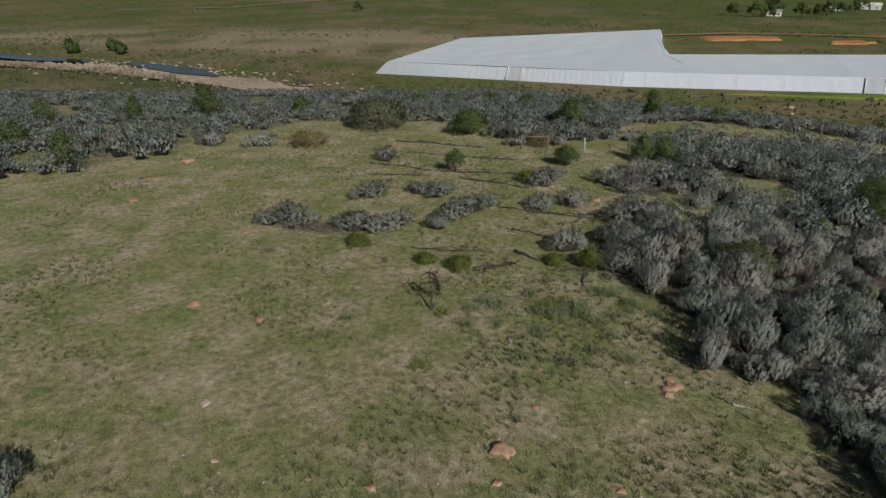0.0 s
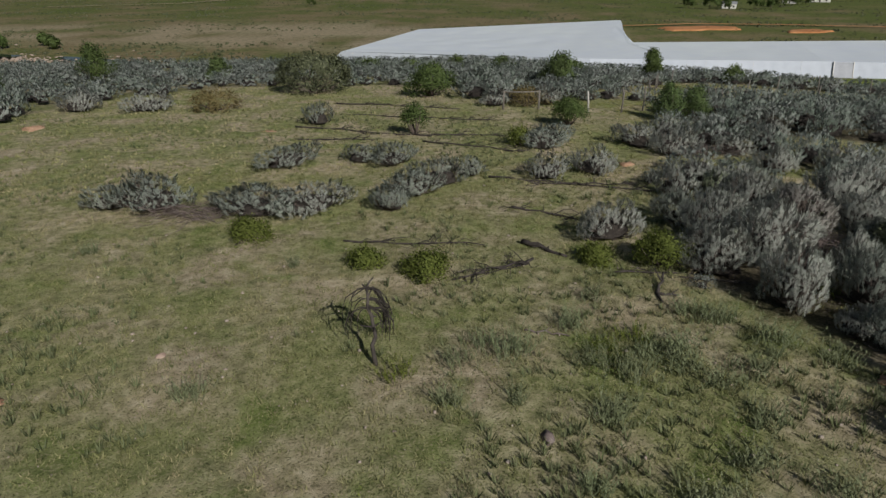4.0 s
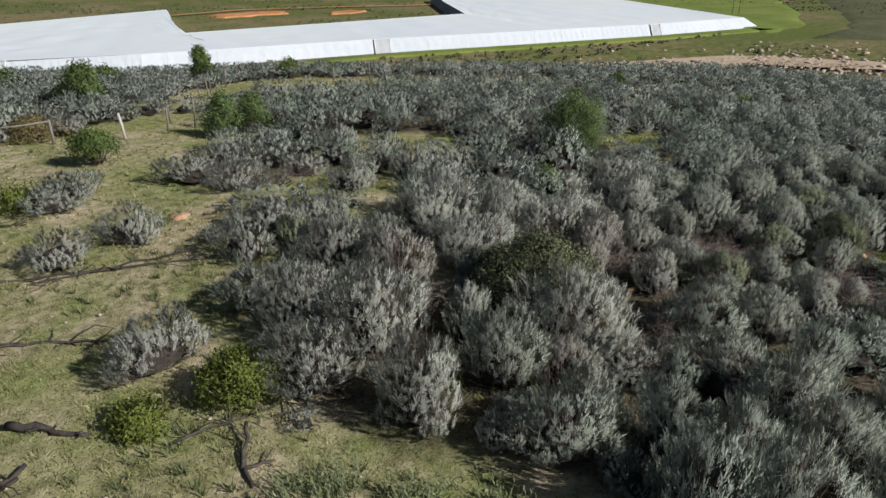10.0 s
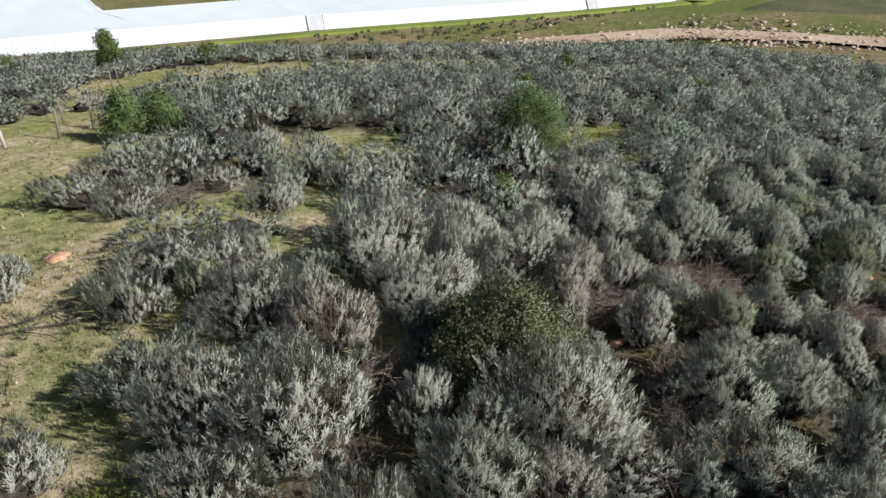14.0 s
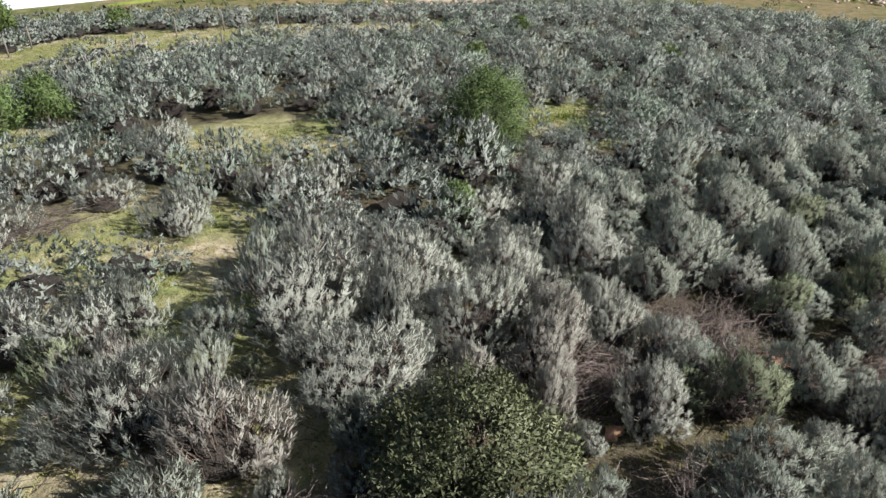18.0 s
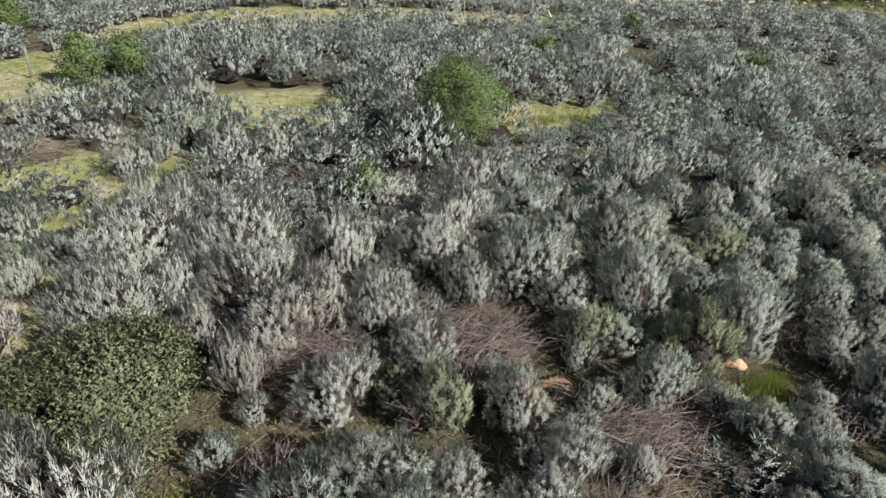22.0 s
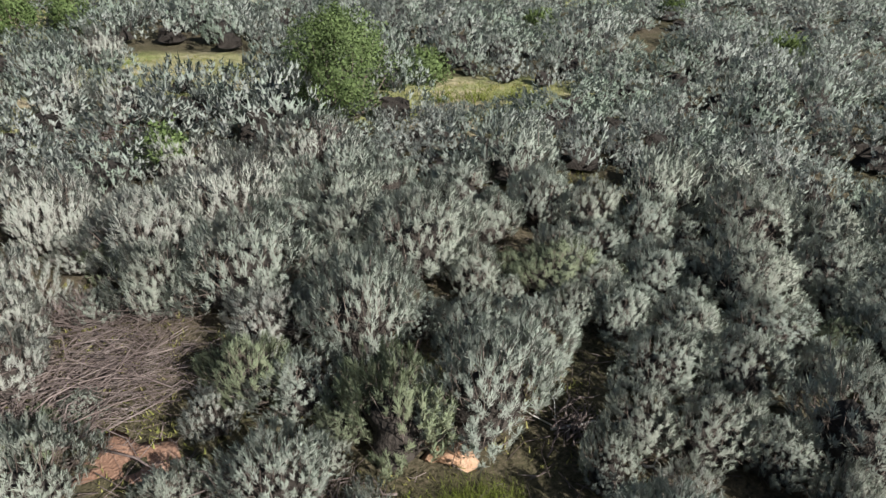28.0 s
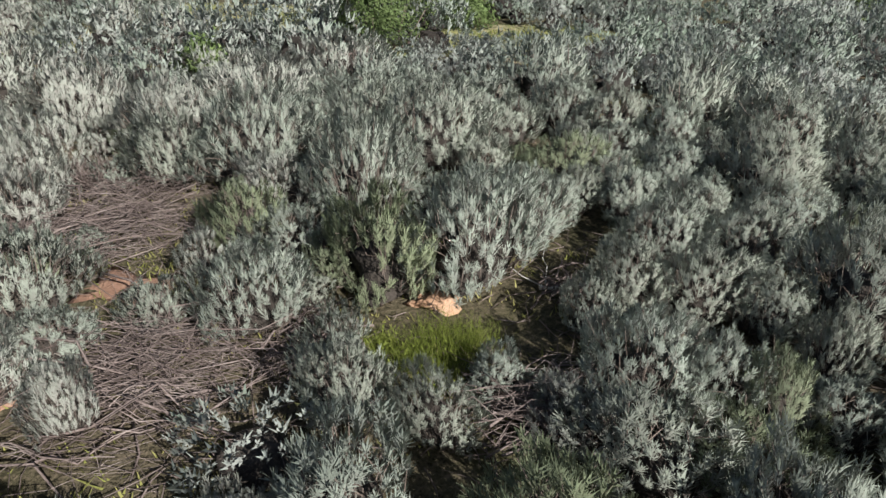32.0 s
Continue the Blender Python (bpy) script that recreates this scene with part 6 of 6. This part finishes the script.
for _ in range(1500):
    x, y = rng.uniform(-14, 9), 7 + 22 * rng.random() ** 1.4
    if open_ground(np.array(x), np.array(y)):
        s = 0.01 + 0.024 * rng.random() ** 3
        pieces.append((base * s * rng.uniform(0.7, 1.3, (1, 3)) + [x, y, gz(x, y) + 0.012], rock_f))
tagged(new("pebbles", mesh_of("pebbles", *joined(pieces), STONE)), "pale pebbles and dry scraps scattered in the grass", "pebbles", kind="stuff")


# ---- weeds and grass ----
def weed_model(seed, stalks, spread, height, mat, width=0.012):
    r = np.random.default_rng(seed)
    tris = []
    for _ in range(stalks):
        p = np.array([r.normal(0, spread * 0.4), r.normal(0, spread * 0.4), 0.0])
        lean = p * 0.5 / (spread + 0.01) + r.normal(0, 0.22, 3)
        lean[2] = 1
        L = height * r.uniform(0.5, 1.1)
        tip = p + lean * L
        for k in range(9):
            s = (k + 1) / 9
            b = p + lean * L * s * 0.9
            a = k * 2.4 + r.uniform(0, 1)
            o = np.array([math.cos(a), math.sin(a), 0.9])
            w = np.array([-math.sin(a), math.cos(a), 0]) * width * 1.3
            tris += [b - w / 2, b + w / 2, b + o * height * 0.16 * (1.2 - 0.6 * s)]
        w = np.array([width * 0.4, 0, 0])
        tris += [p - w, p + w, tip]
    V = np.array(tris)
    return mesh_of("foliage", V, np.arange(len(V)).reshape(-1, 3), mat)


WEEDS = [weed_model(1, 60, 0.36, 0.36, WEED), weed_model(2, 40, 0.24, 0.34, WEED), weed_model(3, 26, 0.15, 0.3, WEED)]
def blade_model(seed, blades, spread, height, mat):
    """A tuft of upright bent grass blades, two triangles each."""
    r = np.random.default_rng(seed)
    tris = []
    for _ in range(blades):
        p = np.array([r.normal(0, spread * 0.45), r.normal(0, spread * 0.45), -0.01])
        a, h = r.uniform(0, 6.28), height * r.uniform(0.45, 1.15)
        w = np.array([math.cos(a), math.sin(a), 0]) * 0.0022
        mid = p + [r.normal(0, 0.1) * h, r.normal(0, 0.1) * h, h * 0.6]
        tip = mid + [r.normal(0, 0.2) * h, r.normal(0, 0.2) * h, h * 0.4]
        tris += [p - w, p + w, mid, mid - w * 0.7, mid + w * 0.7, tip]
    V = np.array(tris)
    return mesh_of("foliage", V, np.arange(len(V)).reshape(-1, 3), mat)


LUSH_TUFTS = [weed_model(4, 46, 0.3, 0.22, LUSH, 0.014), blade_model(5, 800, 0.32, 0.24, LUSH)]
rw = random.Random(12)
WEED_AT = [(1.58, 16.35, 0), (2.66, 16.03, 0), (2.55, 14.76, 0), (4.25, 14.6, 1), (0.83, 16.1, 1), (3.1, 15.7, 0), (3.79, 13.91, 1), (3.82, 15.82, 0), (4.1, 15.32, 2), (3.09, 13.38, 1), (1.47, 15.19, 2), (6.03, 14.79, 1), (5.73, 14.3, 2), (3.63, 13.19, 2), (5.46, 16.42, 1), (4.47, 13.43, 1), (2.61, 17.03, 0), (1.25, 16.57, 1), (3.4, 16.1, 0), (3.9, 16.3, 1), (4.9, 17.1, 0), (4.5, 17.3, 1), (5.2, 16, 2), (4.8, 15.6, 1), (2, 13.6, 2), (-1.9, 19.6, 2), (-5.9, 20.5, 2), (-2.6, 15.6, 1), (5.3, 14.8, 2), (3.2, 17.9, 1), (0.6, 15.2, 2), (5.9, 15.7, 1)]
for x, y, k in WEED_AT:
    t = thing("weed", x, y, gz(x, y), "wispy grey-green weed clump in short grass", "weed", "weeds in the grass", rw.uniform(0, 360), rw.uniform(0.8, 1.2))
    part("foliage", WEEDS[k], None, t)
for x, y, k, s in ((15.85, 15.72, 1, .8), (15.62, 15.62, 1, .6), (16.06, 15.68, 1, .7), (15.8, 15.48, 1, .55), (15.45, 15.85, 1, .45), (3.4, 16.6, 0, 1), (2.9, 16.4, 0, .9), (0.0, 15.9, 0, 1), (7.2, 17.9, 0, .7), (-0.6, 13.2, 0, 1), (9.7, 17.2, 0, .9), (19.7, 24.4, 0, 1.3), (20.5, 24.2, 0, 1.2), (19.0, 24.6, 0, 1.1), (7.8, 17.1, 0, .8), (15.7, 15.3, 0, .7), (9.2, 22.8, 0, 1.0), (15.5, 15.7, 0, .8)):
    t = thing("grass_tuft", x, y, gz(x, y), "lush bright green grass tuft", "grass tuft", "lush grass tufts", rw.uniform(0, 360), s)
    part("foliage", LUSH_TUFTS[k], None, t)


def grass(name, x0, x1, y0, y1, count, height, mat, label, where, seed, width=0.011, bias=1.0):
    """Short blades over an area, three to a tuft, as one object."""
    r = np.random.default_rng(seed)
    x, y = r.uniform(x0, x1, count), y0 + (y1 - y0) * r.random(count) ** bias
    m = where(x, y)
    x, y = x[m], y[m]
    clump = np.array([noise.noise(Vector((a, b, 3)) * 6.5) + 0.5 * noise.noise(Vector((a, b, 8)) * 17) for a, b in zip(x, y)])
    m = clump > r.uniform(-0.25, 0.2, len(x))
    x, y, clump = x[m], y[m], clump[m]
    n = len(x)
    z = land(x, y)
    hump_n = np.array([0.05 * noise.noise(Vector((a, b, 0)) * 0.9) + 0.025 * noise.noise(Vector((a, b, 0)) * 2.7) for a, b in zip(x, y)])
    P = np.column_stack([x, y, z + hump_n])
    tris = []
    for k in range(3):
        a = r.uniform(0, 2 * np.pi, n)
        h = height * r.uniform(0.4, 1.2, n) * (0.75 + 1.1 * np.maximum(clump, 0))
        w = np.column_stack([np.cos(a), np.sin(a), np.zeros(n)]) * width
        off = np.column_stack([r.normal(0, 0.03, n), r.normal(0, 0.03, n), np.zeros(n)])
        tip = np.column_stack([r.normal(0, 0.55, n) * h, r.normal(0, 0.55, n) * h, h])
        tris.append(np.stack([P + off - w, P + off + w, P + off + tip], 1))
    V = np.concatenate(tris).reshape(-1, 3)
    tagged(new(name, mesh_of(name, V, np.arange(len(V)).reshape(-1, 3), mat)), label, "grass", kind="stuff")


def small_tufts(count, seed):
    """Low dark tufts dotted over the grass, too many to count."""
    r = np.random.default_rng(seed)
    tri, done = [], 0
    while done < count:
        x, y = r.uniform(-16, 8), 7.5 + 28 * r.random() ** 1.3
        if not inside(np.array(x), np.array(y), LAWN) or noise.noise(Vector((x * 0.3, y * 0.3, 7.0))) + (0.25 if x > 0.5 and y < 19 else -0.05) < r.uniform(-0.1, 0.5):
            continue
        done += 1
        z, hgt = gz(x, y), r.uniform(0.06, 0.17)
        for k in range(12):
            a = r.uniform(0, 6.28)
            b = np.array([x, y, z]) + np.array([math.cos(a), math.sin(a), 0]) * r.uniform(0, 0.05)
            w = np.array([-math.sin(a), math.cos(a), 0]) * 0.009
            tri += [b - w, b + w, b + np.array([math.cos(a) * hgt * 0.45, math.sin(a) * hgt * 0.45, hgt * r.uniform(0.6, 1.1)])]
    V = np.array(tri)
    tagged(new("low_tufts", mesh_of("low_tufts", V, np.arange(len(V)).reshape(-1, 3), TUFT)), "low dark green tufts dotted over the grass", "tufts", kind="stuff")


small_tufts(3800, 91)


def lawn_only(x, y):
    return inside(x, y, LAWN)


def thinning_lawn(x, y):
    """The lawn, its blades thinning out towards the start of the walk and the open west."""
    u = (np.sin(x * 12.9898 + y * 78.233) * 43758.5453) % 1.0
    return lawn_only(x, y) & (u < smooth(1.0, 9.5, y) * smooth(-12.5, -9.0, x))


def gaps_only(x, y):
    return open_ground(x, y, 0.5) & ~inside(x, y, LAWN)


grass("lawn_grass", -12, 9.5, 2, 27, 165000, 0.06, BLADE, "short olive and straw coloured grass", thinning_lawn, 71, 0.006, 1.1)
grass("far_lawn_grass", -20, 10, 24, 46, 16000, 0.07, BLADE, "short grass further across the terrace", lawn_only, 72, 0.03)
grass("gap_grass", 6, 32, 13, 47, 100000, 0.06, GAP, "yellow-green grass in the gaps between shrubs", gaps_only, 73, 0.008)
